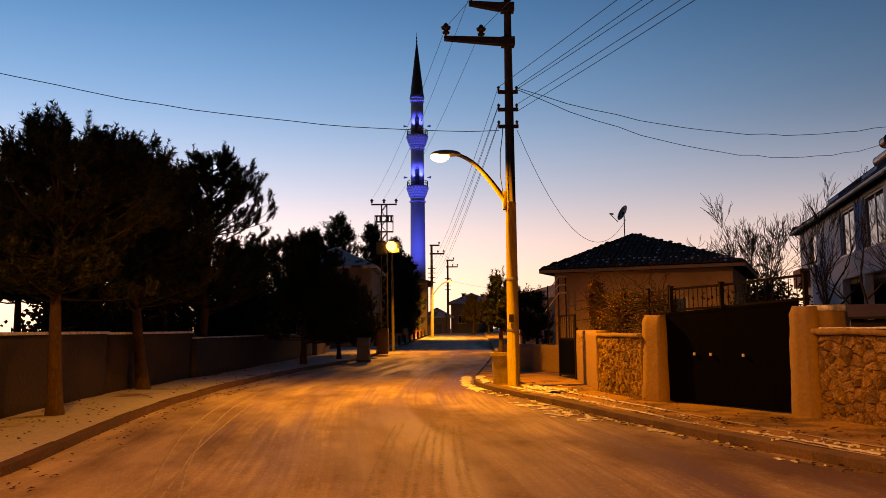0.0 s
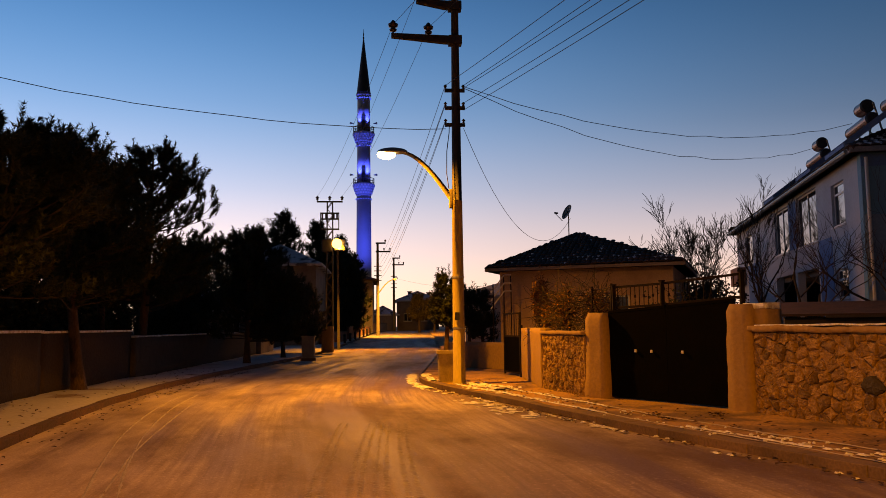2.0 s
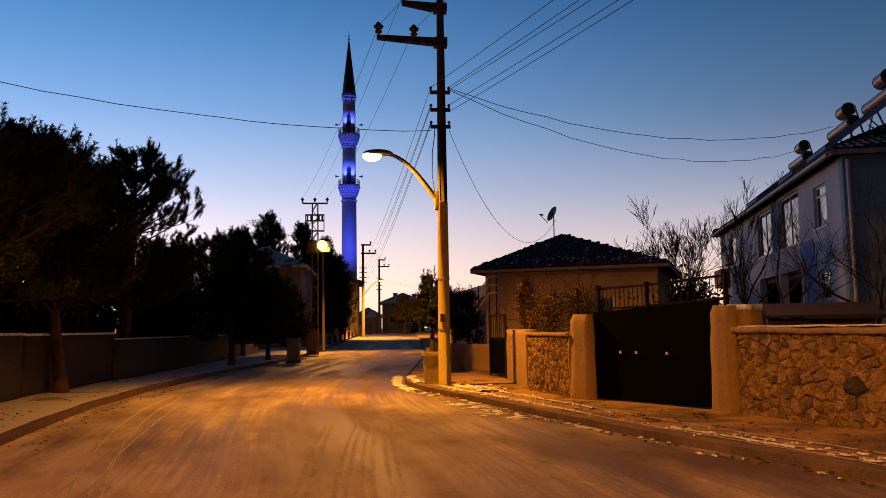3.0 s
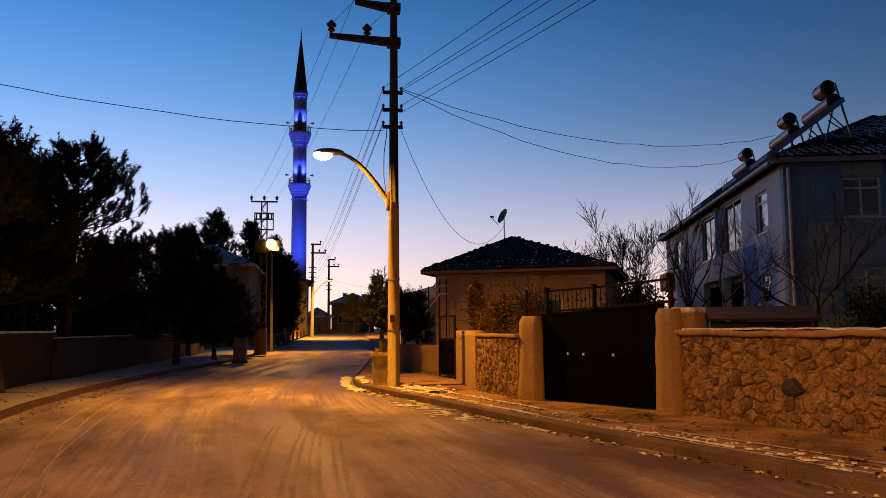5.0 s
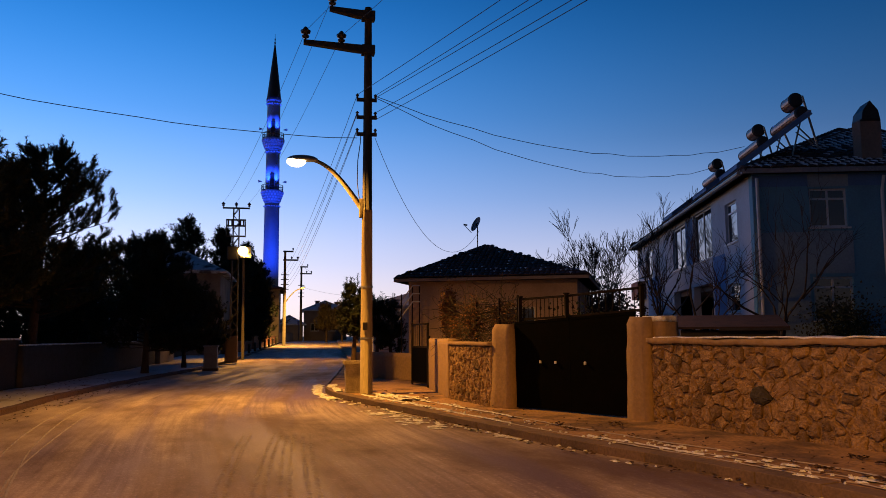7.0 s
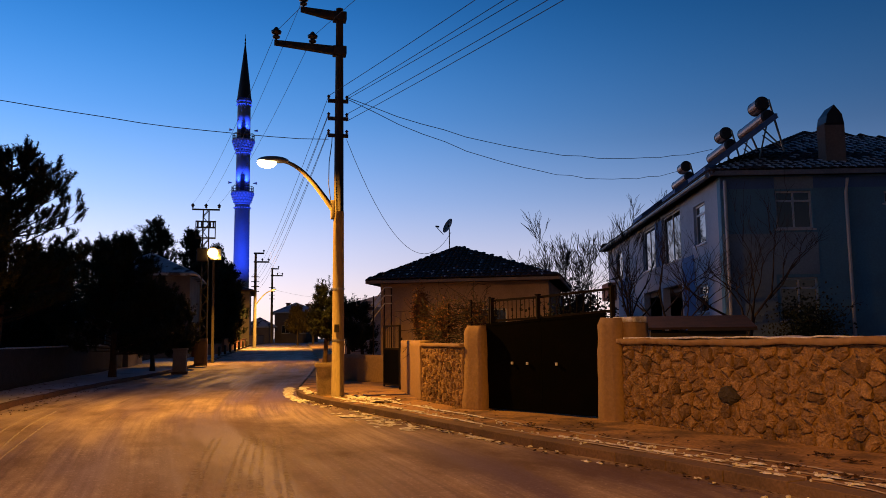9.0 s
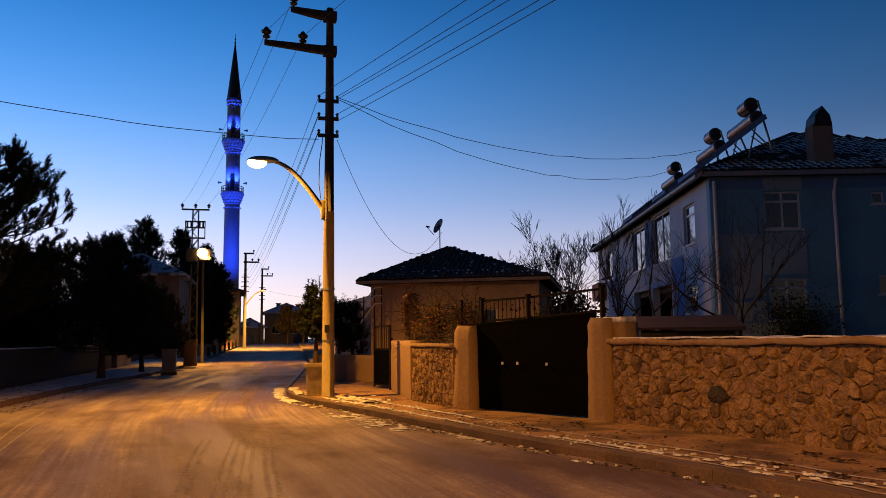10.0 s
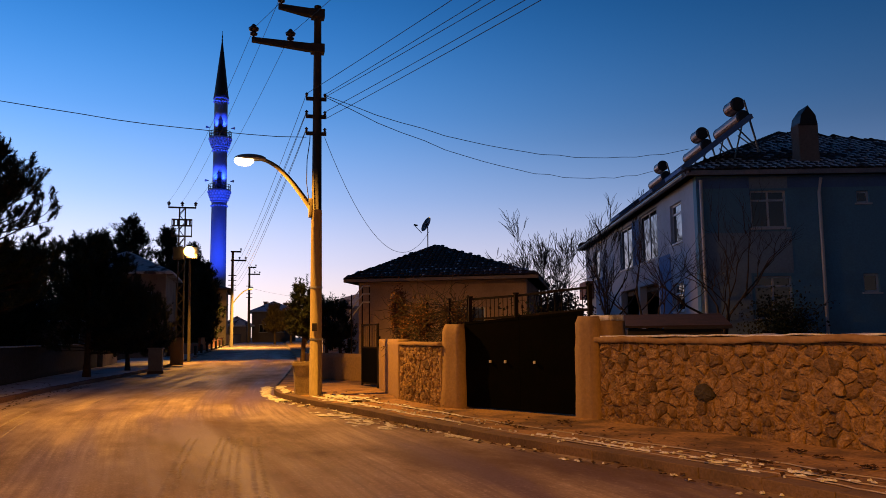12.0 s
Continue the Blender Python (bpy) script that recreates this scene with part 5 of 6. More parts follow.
pine("pine_tree", (-4.95, 47.0, 0.1), 3.8, 1.5, 0.5, 18, "small dark pine on the snowy pavement", 1800, leaders=4)
for x, y, h, r, bare, seed in ((-10.8, 22.3, 5.0, 2.2, 2.3, 92), (-14.8, 30.5, 6.0, 3.0, 2.6, 93), (-12.6, 36.0, 5.2, 2.8, 0.2, 94), (-11.6, 43.0, 4.6, 2.4, 0.2, 95), (-11.8, 19.0, 5.4, 2.6, 2.5, 10), (-11.2, 30.0, 6.0, 2.8, 0.5, 12), (-13.5, 25.0, 6.0, 3.0, 2.6, 13), (-10.0, 39.0, 5.6, 2.6, 0.4, 14), (-8.6, 50.0, 5.8, 2.4, 0.4, 15)):
    pine("pine_tree", (x, y, 0.0), h, r, bare, seed, "dark pine behind the boundary wall", 3000, needle=0.16, brush=18, leaders=5)
for i, (x, y, h, r) in enumerate(((-10.6, 78, 12.0, 4.2), (-13.6, 82, 10.8, 4.2), (-7.2, 80, 11.4, 2.6), (-5.4, 88, 10.6, 2.6), (-4.0, 84, 8.4, 2.4), (-3.9, 76, 7.0, 1.8), (-5.6, 72, 8.0, 2.4), (-17, 70, 8.5, 4.0))):
    pine("pine_tree", (x, y, rise(y)), h, r, 0.6, 30 + i, "dark pine far along the street", 2600, needle=0.26, group="far pines", brush=18, dense=1.5, leaders=6)
pine("pine_tree", (1.75, 25.0, 0.1), 3.15, 0.62, 1.5, 50, "young pine standing behind the concrete planter", 1300, needle=0.09, brush=26, group="young pines")
pine("pine_tree", (3.1, 31.5, 0.1), 3.0, 0.8, 1.2, 51, "young dark pine beside the low wall", 800, needle=0.10, brush=22, group="young pines")
pine("pine_tree", (3.9, 33.5, 0.1), 2.9, 0.85, 0.9, 52, "young dark pine beside the low wall", 800, needle=0.10, brush=22, group="young pines")
for i, (x, y, h, r) in enumerate(((3.7, 98, 4.6, 1.7), (5.5, 96, 4.7, 1.8), (6.8, 90, 4.8, 1.7))):
    pine("street_tree", (x, y, rise(y)), h, r, 1.3, 60 + i, "browned street tree lit by the lamp", 900, dry=True, needle=0.2, brush=20, group="street trees")


def bare_tree(base, height, spread, seed, label, depth=6, lean=(0, 0), r0=0.075, first=0.28, fine=0.0042):
    rnd = random.Random(seed)
    b = Vector(base)
    ob = thing("bare_tree", b, label, "bare tree", "bare garden trees")
    trunk, twigs = B(), B()

    def grow(p, d, ln, r, lvl):
        mid = p + d * ln * 0.5 + Vector((rnd.gauss(0, 0.07), rnd.gauss(0, 0.07), rnd.gauss(0, 0.04))) * ln
        end = p + d * ln + Vector((rnd.gauss(0, 0.08), rnd.gauss(0, 0.08), 0)) * ln
        tube(trunk if lvl < 2 else twigs, [p, mid, end], [r, r * 0.85, r * 0.68], 7 if lvl < 2 else 4, False)
        if lvl >= depth:
            return
        for i in range(rnd.choice((2, 3, 3)) if lvl else 4):
            nd = (d * 0.8 + Vector((rnd.gauss(0, 0.55) * spread, rnd.gauss(0, 0.55) * spread, rnd.uniform(-0.15, 0.5)))).normalized()
            s = p.lerp(end, rnd.uniform(0.55, 1.0)) if i else end
            grow(s, nd, ln * rnd.uniform(0.62, 0.86), max(r * 0.56, fine), lvl + 1)

    grow(b, Vector((lean[0], lean[1], 1)).normalized(), height * first, r0, 0)
    part("trunk", trunk, M_TWIG, ob, smooth=True)
    part("twig_growth", twigs, M_TWIG, ob, kind="stuff")
    return ob


bare_tree((11.65, 17.6, 0.0), 5.6, 0.60, 71, "bare fruit tree in front of the blue house", 5, (0.10, 0.0), 0.070, 0.30)
bare_tree((11.45, 20.8, 0.0), 5.0, 0.80, 72, "bare fruit tree with spreading twigs beside the house", 5, (-0.10, 0.0), 0.070, 0.31)
bare_tree((11.65, 24.0, 0.0), 6.2, 0.42, 73, "slim bare tree beside the house", 5, (-0.04, 0.0), 0.055)
bare_tree((14.0, 29.5, 0.0), 8.0, 0.36, 77, "slim bare tree rising above the eaves", 6, (0.0, 0.0), 0.07, fine=0.009)
bare_tree((12.3, 31.0, 0.0), 7.4, 0.55, 74, "tall bare tree between the two houses", 6, (0.0, 0.0), 0.085, fine=0.010)
bare_tree((14.4, 37.0, 0.0), 6.4, 0.5, 75, "tall bare tree between the two houses", 6, (0.0, 0.0), 0.09, fine=0.011)
bare_tree((-12.2, 44.0, 0.0), 3.8, 0.8, 76, "small bare tree behind the boundary wall", 5)


def leafy_mass(name, boxes, count, size, mat, label, category, seed, stems=0, kind=""):
    """Many small curled leaves in a loose outline, with stems."""
    rng = np.random.default_rng(seed)
    c0 = np.array(boxes[0][0])
    ob = thing(name, (c0[0], c0[1], 0.1), label, category, kind=kind)
    V, Fc = [], []
    for c, e, share in boxes:
        for _ in range(int(count * share)):
            p = np.array(c) + rng.normal(0, 0.42, 3) * np.array(e)
            d = rng.normal(0, 1, 3)
            d /= np.linalg.norm(d)
            s = np.cross(d, rng.normal(0, 1, 3))
            s /= np.linalg.norm(s)
            l, w = size * rng.uniform(0.6, 1.4), size * rng.uniform(0.3, 0.6)
            n = np.cross(d, s)
            k = len(V)
            V += [p, p + d * l * 0.5 + s * w + n * w * 0.4, p + d * l, p + d * l * 0.5 - s * w + n * w * 0.4]
            Fc += [(k, k + 1, k + 2), (k, k + 2, k + 3)]
    raw("leaves", V, Fc, mat, ob)
    if stems:
        bm = B()
        rnd = random.Random(seed)
        for _ in range(stems):
            c, e, _s = rnd.choice(boxes)
            p = Vector(c) + Vector((rnd.gauss(0, 0.4) * e[0], rnd.gauss(0, 0.4) * e[1], rnd.gauss(0, 0.4) * e[2]))
            pts = [p]
            d = Vector((rnd.gauss(0, 1), rnd.gauss(0, 1), rnd.gauss(0.2, 0.8))).normalized()
            for i in range(4):
                d = (d + Vector((rnd.gauss(0, 0.5), rnd.gauss(0, 0.5), rnd.gauss(-0.05, 0.4)))).normalized()
                pts.append(pts[-1] + d * rnd.uniform(0.1, 0.28))
            tube(bm, pts, [0.009, 0.008, 0.007, 0.006, 0.004], 4, False)
        part("stem_tangle", bm, M_TWIG, ob, kind="stuff")
    return ob


leafy_mass("climbing_vine", [((4.08, 21.2, 2.25), (0.20, 0.34, 0.62), 0.75), ((4.15, 20.8, 1.7), (0.2, 0.5, 0.5), 0.25)], 6500, 0.05, M_VINE, "dry orange climbing vine on the garden fence", "climbing vine", 81, 60)
leafy_mass("climbing_vine", [((4.4, 19.8, 1.95), (0.3, 0.8, 0.62), 0.55), ((4.75, 18.0, 1.9), (0.3, 0.9, 0.58), 0.45)], 3400, 0.042, M_VINE, "sparse brown climbing vine behind the stone wall", "climbing vine", 82, 420)
leafy_mass("evergreen_shrub", [((14.9, 19.6, 1.8), (1.1, 0.7, 0.9), 1.0)], 2600, 0.075, M_NEEDLE, "dark evergreen shrub against the blue house", "shrub", 83, 40)
leafy_mass("evergreen_shrub", [((9.3, 24.0, 1.6), (1.5, 1.0, 0.9), 1.0)], 1800, 0.10, M_NEEDLE, "dark shrub behind the driveway gate", "shrub", 84, 160)
leafy_mass("evergreen_shrub", [((-10.0, 21.5, 1.4), (1.0, 1.6, 1.2), 1.0)], 6000, 0.15, M_NEEDLE, "dark hedge behind the boundary wall", "shrub", 85, 120)
leafy_mass("evergreen_shrub", [((-10.4, 25.0, 1.4), (1.2, 2.2, 1.2), 1.0)], 6500, 0.17, M_NEEDLE, "dark hedge behind the boundary wall", "shrub", 86, 80)
leafy_mass("thorn_hedge", [((13.9, 35.5, 2.1), (2.2, 1.2, 1.7), 1.0)], 8000, 0.15, M_TWIG, "tangled bare thorn hedge between the two houses", "hedge", 87, 420)
# wire fence that carries the vine
fence = thing("garden_fence", (4.3, 19.5, 0.1), "rusty steel post and wire garden fence", "fence")
FP = Plane((4.15, 21.9), (4.45, 16.2))
for u in (0.2, 2.4, 4.3, 5.6):
    part("post", bar(B(), FP.at(u, 0.1, -0.2), FP.at(u, 2.45, -0.2), 0.045), M_IRON, fence)
for v in (1.75, 2.05, 2.35):
    part("wire", tube(B(), [FP.at(0.2 + 0.9 * i, v + 0.03 * math.sin(i * 2.1 + v), -0.2) for i in range(7)], 0.008, 4), M_IRON, fence)


# ---------------------------------------------------------------- minaret
minaret = thing("minaret", MIN, "tall pale stone minaret with two balconies, lit blue", "minaret")
part("shaft", lathe(B(), MIN, [(1.32, 0), (1.32, 6), (1.22, 24.0)], 20), M_MIN, minaret, smooth=True)
for zb in (26.0, 35.0):
    prof = [(1.22, zb - 2.0), (1.30, zb - 1.9), (1.30, zb - 1.7), (1.42, zb - 1.5), (1.45, zb - 1.2), (1.62, zb - 1.0), (1.66, zb - 0.7), (1.82, zb - 0.5), (1.85, zb - 0.1), (1.85, zb)]
    bal = part("balcony", lathe(B(), (MIN.x, MIN.y, 0), prof, 20), M_MIN, minaret)
    for k in range(20):
        a = k * math.tau / 20
        p = Vector((MIN.x + 1.78 * math.cos(a), MIN.y + 1.78 * math.sin(a), zb))
        part("baluster", bar(B(), p, p + Vector((0, 0, 0.95)), 0.07), M_LEAD, bal)
    for z in (zb + 0.1, zb + 0.5, zb + 0.95):
        bm = tube(B(), [(MIN.x + 1.78 * math.cos(k * math.tau / 24), MIN.y + 1.78 * math.sin(k * math.tau / 24), z) for k in range(25)], 0.05, 5)
        part("rail", bm, M_LEAD, bal)
    for s in (-1, 1):
        part("loudspeaker", tube(B(), [(MIN.x + 1.7 * s, MIN.y - 0.8, zb + 1.5), (MIN.x + 2.3 * s, MIN.y - 1.0, zb + 1.5)], [0.05, 0.22], 8), M_STEEL, bal)
for z, r, n, sz in ((23.4, 1.30, 18, 0.17), (32.7, 1.22, 16, 0.17), (41.1, 1.16, 16, 0.17)):
    for k in range(n):
        a = (k + 0.5) * math.tau / n
        bm = B()
        bmesh.ops.create_icosphere(bm, subdivisions=1, radius=sz, matrix=Matrix.Translation((MIN.x + r * math.cos(a), MIN.y + r * math.sin(a), z)) @ Matrix.Diagonal((1, 1, 0.75, 1)))
        part("boss", bm, M_TILEWORK, minaret)
for zb in (26.0, 35.0):
    for row in range(4):
        for k in range(20):
            a = (k + 0.5 * (row % 2)) * math.tau / 20
            r = 1.42 + 0.14 * row
            bm = box(B(), (MIN.x + r * math.cos(a), MIN.y + r * math.sin(a), zb - 1.55 + 0.42 * row), (0.16, 0.30, 0.26), math.degrees(a))
            part("corbel_tooth", bm, M_TILEWORK, minaret)
part("upper_shaft", lathe(B(), (MIN.x, MIN.y, 0), [(1.16, 26.0), (1.12, 33.2)], 20), M_MIN, minaret, smooth=True)
part("upper_shaft", lathe(B(), (MIN.x, MIN.y, 0), [(1.10, 35.0), (1.08, 41.6)], 20), M_MIN, minaret, smooth=True)
for zb in (26.0, 35.0):
    bm = B()
    box(bm, (MIN.x, MIN.y - 1.14, zb + 1.6), (0.7, 0.16, 2.6), 0, 0.05)
    part("door", bm, M_LEAD, minaret, "dark balcony door")
for z in (24.0, 33.1, 41.6):
    part("moulding", lathe(B(), (MIN.x, MIN.y, 0), [(1.16, z - 0.15), (1.30, z), (1.30, z + 0.18), (1.16, z + 0.3)], 20), M_MIN, minaret)
part("cone", lathe(B(), (MIN.x, MIN.y, 0), [(1.28, 41.9), (1.18, 42.3), (0.12, 51.6), (0.06, 51.8)], 20), M_LEAD, minaret, "dark lead cone", True)
part("finial", lathe(B(), (MIN.x, MIN.y, 0), [(0.05, 51.7), (0.16, 52.0), (0.05, 52.3), (0.12, 52.6), (0.04, 52.9), (0.03, 53.6)], 10), M_LEAD, minaret, smooth=True)


# ---------------------------------------------------------------- houses farther off
def far_house(name, x0, x1, y0, depth, eave, top, wall_mat, roof_mat, label, holes=(), overhang=0.5, gable=False):
    z = rise(y0)
    ob = thing(name, ((x0 + x1) / 2, y0, z - 0.05), label, "house", "houses down the street")
    pl = Plane((x0, y0), (x1, y0))
    part("wall", wall_bm(pl, 0, x1 - x0, z - 0.05, eave, 0.3, holes), wall_mat, ob)
    for a, b in (((x0, y0 + depth), (x0, y0 + 0.3)), ((x1, y0 + 0.3), (x1, y0 + depth)), ((x1 - 0.3, y0 + depth), (x0 + 0.3, y0 + depth))):
        p2 = Plane(a, b)
        part("wall", wall_bm(p2, 0, p2.len, z - 0.05, eave, 0.3), wall_mat, ob)
    for h in holes:
        window(pl, h, ob, M_PVC, 1)
    o = overhang
    e = [Vector((x0 - o, y0 - o, eave)), Vector((x1 + o, y0 - o, eave)), Vector((x1 + o, y0 + depth + o, eave)), Vector((x0 - o, y0 + depth + o, eave))]
    cx = (x0 + x1) / 2
    if gable:
        r = [Vector((cx, y0 - o, top)), Vector((cx, y0 + depth + o, top))]
    else:
        s = min((x1 - x0), depth) / 2
        r = [Vector((x0 + s, y0 + depth / 2, top)), Vector((x1 - s, y0 + depth / 2, top))] if x1 - x0 >= depth else [Vector((cx, y0 + s, top)), Vector((cx, y0 + depth - s, top))]
    bm = B()
    low = [bm.verts.new(v) for v in e]
    low2 = [bm.verts.new(v + Vector((0, 0, -0.18))) for v in e]
    hi = [bm.verts.new(v) for v in r]
    bm.faces.new(low2[::-1])
    for k in range(4):
        bm.faces.new((low2[k], low2[(k + 1) % 4], low[(k + 1) % 4], low[k]))
    if gable or x1 - x0 < depth:
        bm.faces.new((low[0], low[1], hi[0]))
        bm.faces.new((low[1], low[2], hi[1], hi[0]))
        bm.faces.new((low[2], low[3], hi[1]))
        bm.faces.new((low[3], low[0], hi[0], hi[1]))
    else:
        bm.faces.new((low[0], low[1], hi[1], hi[0]))
        bm.faces.new((low[1], low[2], hi[1]))
        bm.faces.new((low[2], low[3], hi[0], hi[1]))
        bm.faces.new((low[3], low[0], hi[0]))
    roof = part("roof", bm, roof_mat, ob)
    return ob, roof


far_house("village_house", -11.6, -5.5, 60.0, 9.0, 6.4, 8.2, M_DIMWALL, M_ROOFSNOW, "two-storey beige house with a snowy roof", ((4.2, 5.2, 3.9, 5.0), (1.6, 2.6, 3.9, 5.0)))
far_house("village_house", -14.0, -7.4, 46.5, 5.0, 2.75, 3.9, M_DIMWALL, M_ROOFSNOW, "low beige garden house behind the dark wall", ((4.6, 5.4, 1.3, 2.2),))
far_house("village_house", -13.0, -2.0, 95.0, 10.0, 7.3, 9.0, M_DIMWALL, M_TILE_J, "grey-brown house beside the rising street", tuple((0.8 + 2.2 * i, 2.2 + 2.2 * i, z, z + 1.3) for z in (2.2, 5.0) for i in range(4)))
far_house("village_house", 1.2, 7.6, 122.0, 8.0, 5.6, 7.2, M_DIMWALL, M_ROOFSNOW, "dark house with chimneys at the top of the street", ((1.0, 2.2, 2.4, 3.6), (3.6, 4.8, 2.4, 3.6)))
far_house("village_house", -3.0, 1.0, 118.0, 6.0, 3.4, 4.8, M_DIMWALL, M_ROOFSNOW, "small low house behind the far poles")
far_house("village_house", 4.6, 9.6, 48.0, 6.5, 3.45, 4.35, M_WHITEWALL, M_ROOFSNOW, "small white house with a snowy gable roof", ((0.5, 1.4, 1.4, 2.5),))
for x, y, z in ((3.2, 125, 6.15), (6.2, 125.5, 6.0), (-7.0, 99, 8.0)):
    bm = B()
    box(bm, (x, y, z + 0.4), (0.6, 0.6, 1.1), 0, 0.03)
    box(bm, (x, y, z + 0.90), (0.8, 0.8, 0.12))
    single("chimney", bm, M_BRICK, "brick chimney on a far house roof", "chimney", "far chimneys", where=(x, y, z - 0.4))

# garden walls and bollards up the street
for i, (a, b, h, m) in enumerate((((-5.2, 62), (-3.6, 68), 0.9, M_BRICK), ((-3.6, 72), (-2.2, 92), 1.0, M_BRICK), ((-2.0, 96), (-0.4, 116), 1.1, M_RENDER))):
    pl = Plane(a, b)
    z = rise((a[1] + b[1]) / 2)
    bm = B()
    pl.box(bm, 0, pl.len, z - 0.3, z + h, -0.25, 0, 0.01)
    w = single("garden_wall", bm, m, "low brick garden wall along the far pavement", "garden wall", kind="structure", where=(a[0], a[1], z))
    bm = B()
    pl.box(bm, -0.05, pl.len + 0.05, z + h, z + h + 0.09, -0.31, 0.06, 0.01)
    part("coping", bm, M_KERB, w)
for i in range(7):
    k = i / 6
    p = Vector((-3.55 + 1.45 * k, 63.5 + 24 * k, 0))
    p.z = rise(p.y) + 0.08
    bm = lathe(B(), p, [(0.10, 0), (0.10, 0.55), (0.12, 0.57), (0.12, 0.68), (0.06, 0.74)], 10)
    single("bollard", bm, M_DARKSTEEL, "short dark bollard on the pavement edge", "bollard", "bollards along the pavement", smooth=True, where=tuple(p))
# masonry post and cabinet below the tower
bm = rough_slab(Plane((-4.05, 47.8), (-3.35, 47.8)), 0, 0.7, 0.1, 1.65, -0.5, 0, 0.2, 0.015, 41)
single("masonry_post", bm, M_RENDER, "ochre masonry post below the lattice tower", "masonry post", smooth=True, where=(-3.7, 47.9, 0.1))
cabn = thing("street_cabinet", (-3.95, 39.2, 0.1), "grey steel street cabinet on the pavement", "cabinet")
part("body", box(B(), (-3.95, 39.2, 0.62), (0.62, 0.4, 1.04), 0, 0.02), M_CABINET, cabn)
part("door", box(B(), (-3.95, 38.99, 0.64), (0.54, 0.03, 0.92), 0, 0.008), M_CABINET, cabn)
part("plinth", box(B(), (-3.95, 39.2, 0.06), (0.7, 0.48, 0.12)), M_KERB, cabn)
part("top", box(B(), (-3.95, 39.2, 1.16), (0.7, 0.5, 0.06), 0, 0.01), M_CABINET, cabn)

# unseen street lamp behind the viewer: inferred from the lit near road, post added
near = thing("street_lamp", (7.2, -1.6, 0.1), "assumed steel street lamp out of view, its post and long arm added", "street lamp")
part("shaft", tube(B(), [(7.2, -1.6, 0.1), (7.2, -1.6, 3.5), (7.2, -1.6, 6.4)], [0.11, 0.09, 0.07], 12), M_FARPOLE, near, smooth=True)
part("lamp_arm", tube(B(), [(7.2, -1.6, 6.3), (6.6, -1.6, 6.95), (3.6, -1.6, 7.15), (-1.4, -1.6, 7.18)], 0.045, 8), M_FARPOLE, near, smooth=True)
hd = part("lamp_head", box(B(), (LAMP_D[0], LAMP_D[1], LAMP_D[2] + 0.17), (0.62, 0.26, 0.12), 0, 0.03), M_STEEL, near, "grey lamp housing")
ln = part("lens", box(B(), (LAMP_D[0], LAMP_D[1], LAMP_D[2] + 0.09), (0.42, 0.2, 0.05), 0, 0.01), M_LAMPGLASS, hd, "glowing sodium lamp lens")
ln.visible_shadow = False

# concrete planter beside the pole
pln = thing("planter", (1.56, 21.45, 0.1), "square tapered concrete planter beside the utility pole", "planter")


def planter_ring(z0, z1, h0, h1, wall):
    """Four walls of a square tapered trough, h0 half wide at its foot and h1 at its top."""
    bm = B()
    c = Vector((1.56, 21.45, 0))
    rings = []
    for h, z in ((h0, z0), (h1, z1), (h1 - wall, z1), (h0 - wall, z0)):
        rings.append([bm.verts.new(c + Vector((h * sx, h * sy, z))) for sx, sy in ((-1, -1), (1, -1), (1, 1), (-1, 1))])
    for a, b in zip(rings, rings[1:] + rings[:1]):
        for k in range(4):
            bm.faces.new((a[k], a[(k + 1) % 4], b[(k + 1) % 4], b[k]))
    bmesh.ops.bevel(bm, geom=bm.edges[:], offset=0.010, segments=2, affect="EDGES")
    return bm


part("side_wall", planter_ring(0.09, 0.86, 0.23, 0.27, 0.06), M_PLANTER, pln)
part("rim", planter_ring(0.855, 0.95, 0.305, 0.305, 0.10), M_PLANTER, pln)
part("foot", planter_ring(0.08, 0.15, 0.26, 0.26, 0.08), M_PLANTER, pln)
part("soil", box(B(), (1.56, 21.45, 0.80), (0.40, 0.40, 0.06)), M_EARTH, pln)


# ---------------------------------------------------------------- snow remains and dead leaves
def blob(bm, c, rx, ry, h, ang, seed):
    rnd = random.Random(seed)
    n = 22
    ring0, ring1 = [], []
    for k in range(n):
        a = k * math.tau / n
        f = 1 + 0.75 * noise.noise((math.cos(a) * 1.8 + seed, math.sin(a) * 1.8, seed * 0.37)) + rnd.uniform(-0.16, 0.16)
        x, y = rx * f * math.cos(a), ry * f * math.sin(a)
        p = Vector((x * math.cos(ang) - y * math.sin(ang), x * math.sin(ang) + y * math.cos(ang), 0))
        ring0.append(bm.verts.new(Vector(c) + p))
        ring1.append(bm.verts.new(Vector(c) + p * rnd.uniform(0.45, 0.75) + Vector((0, 0, h * rnd.uniform(0.5, 1.3)))))
    for k in range(n):
        bm.faces.new((ring0[k], ring0[(k + 1) % n], ring1[(k + 1) % n], ring1[k]))
    bm.faces.new(ring1)
    return bm


def along_right(y, off, z):
    return (right_x(y) + off, y, z)


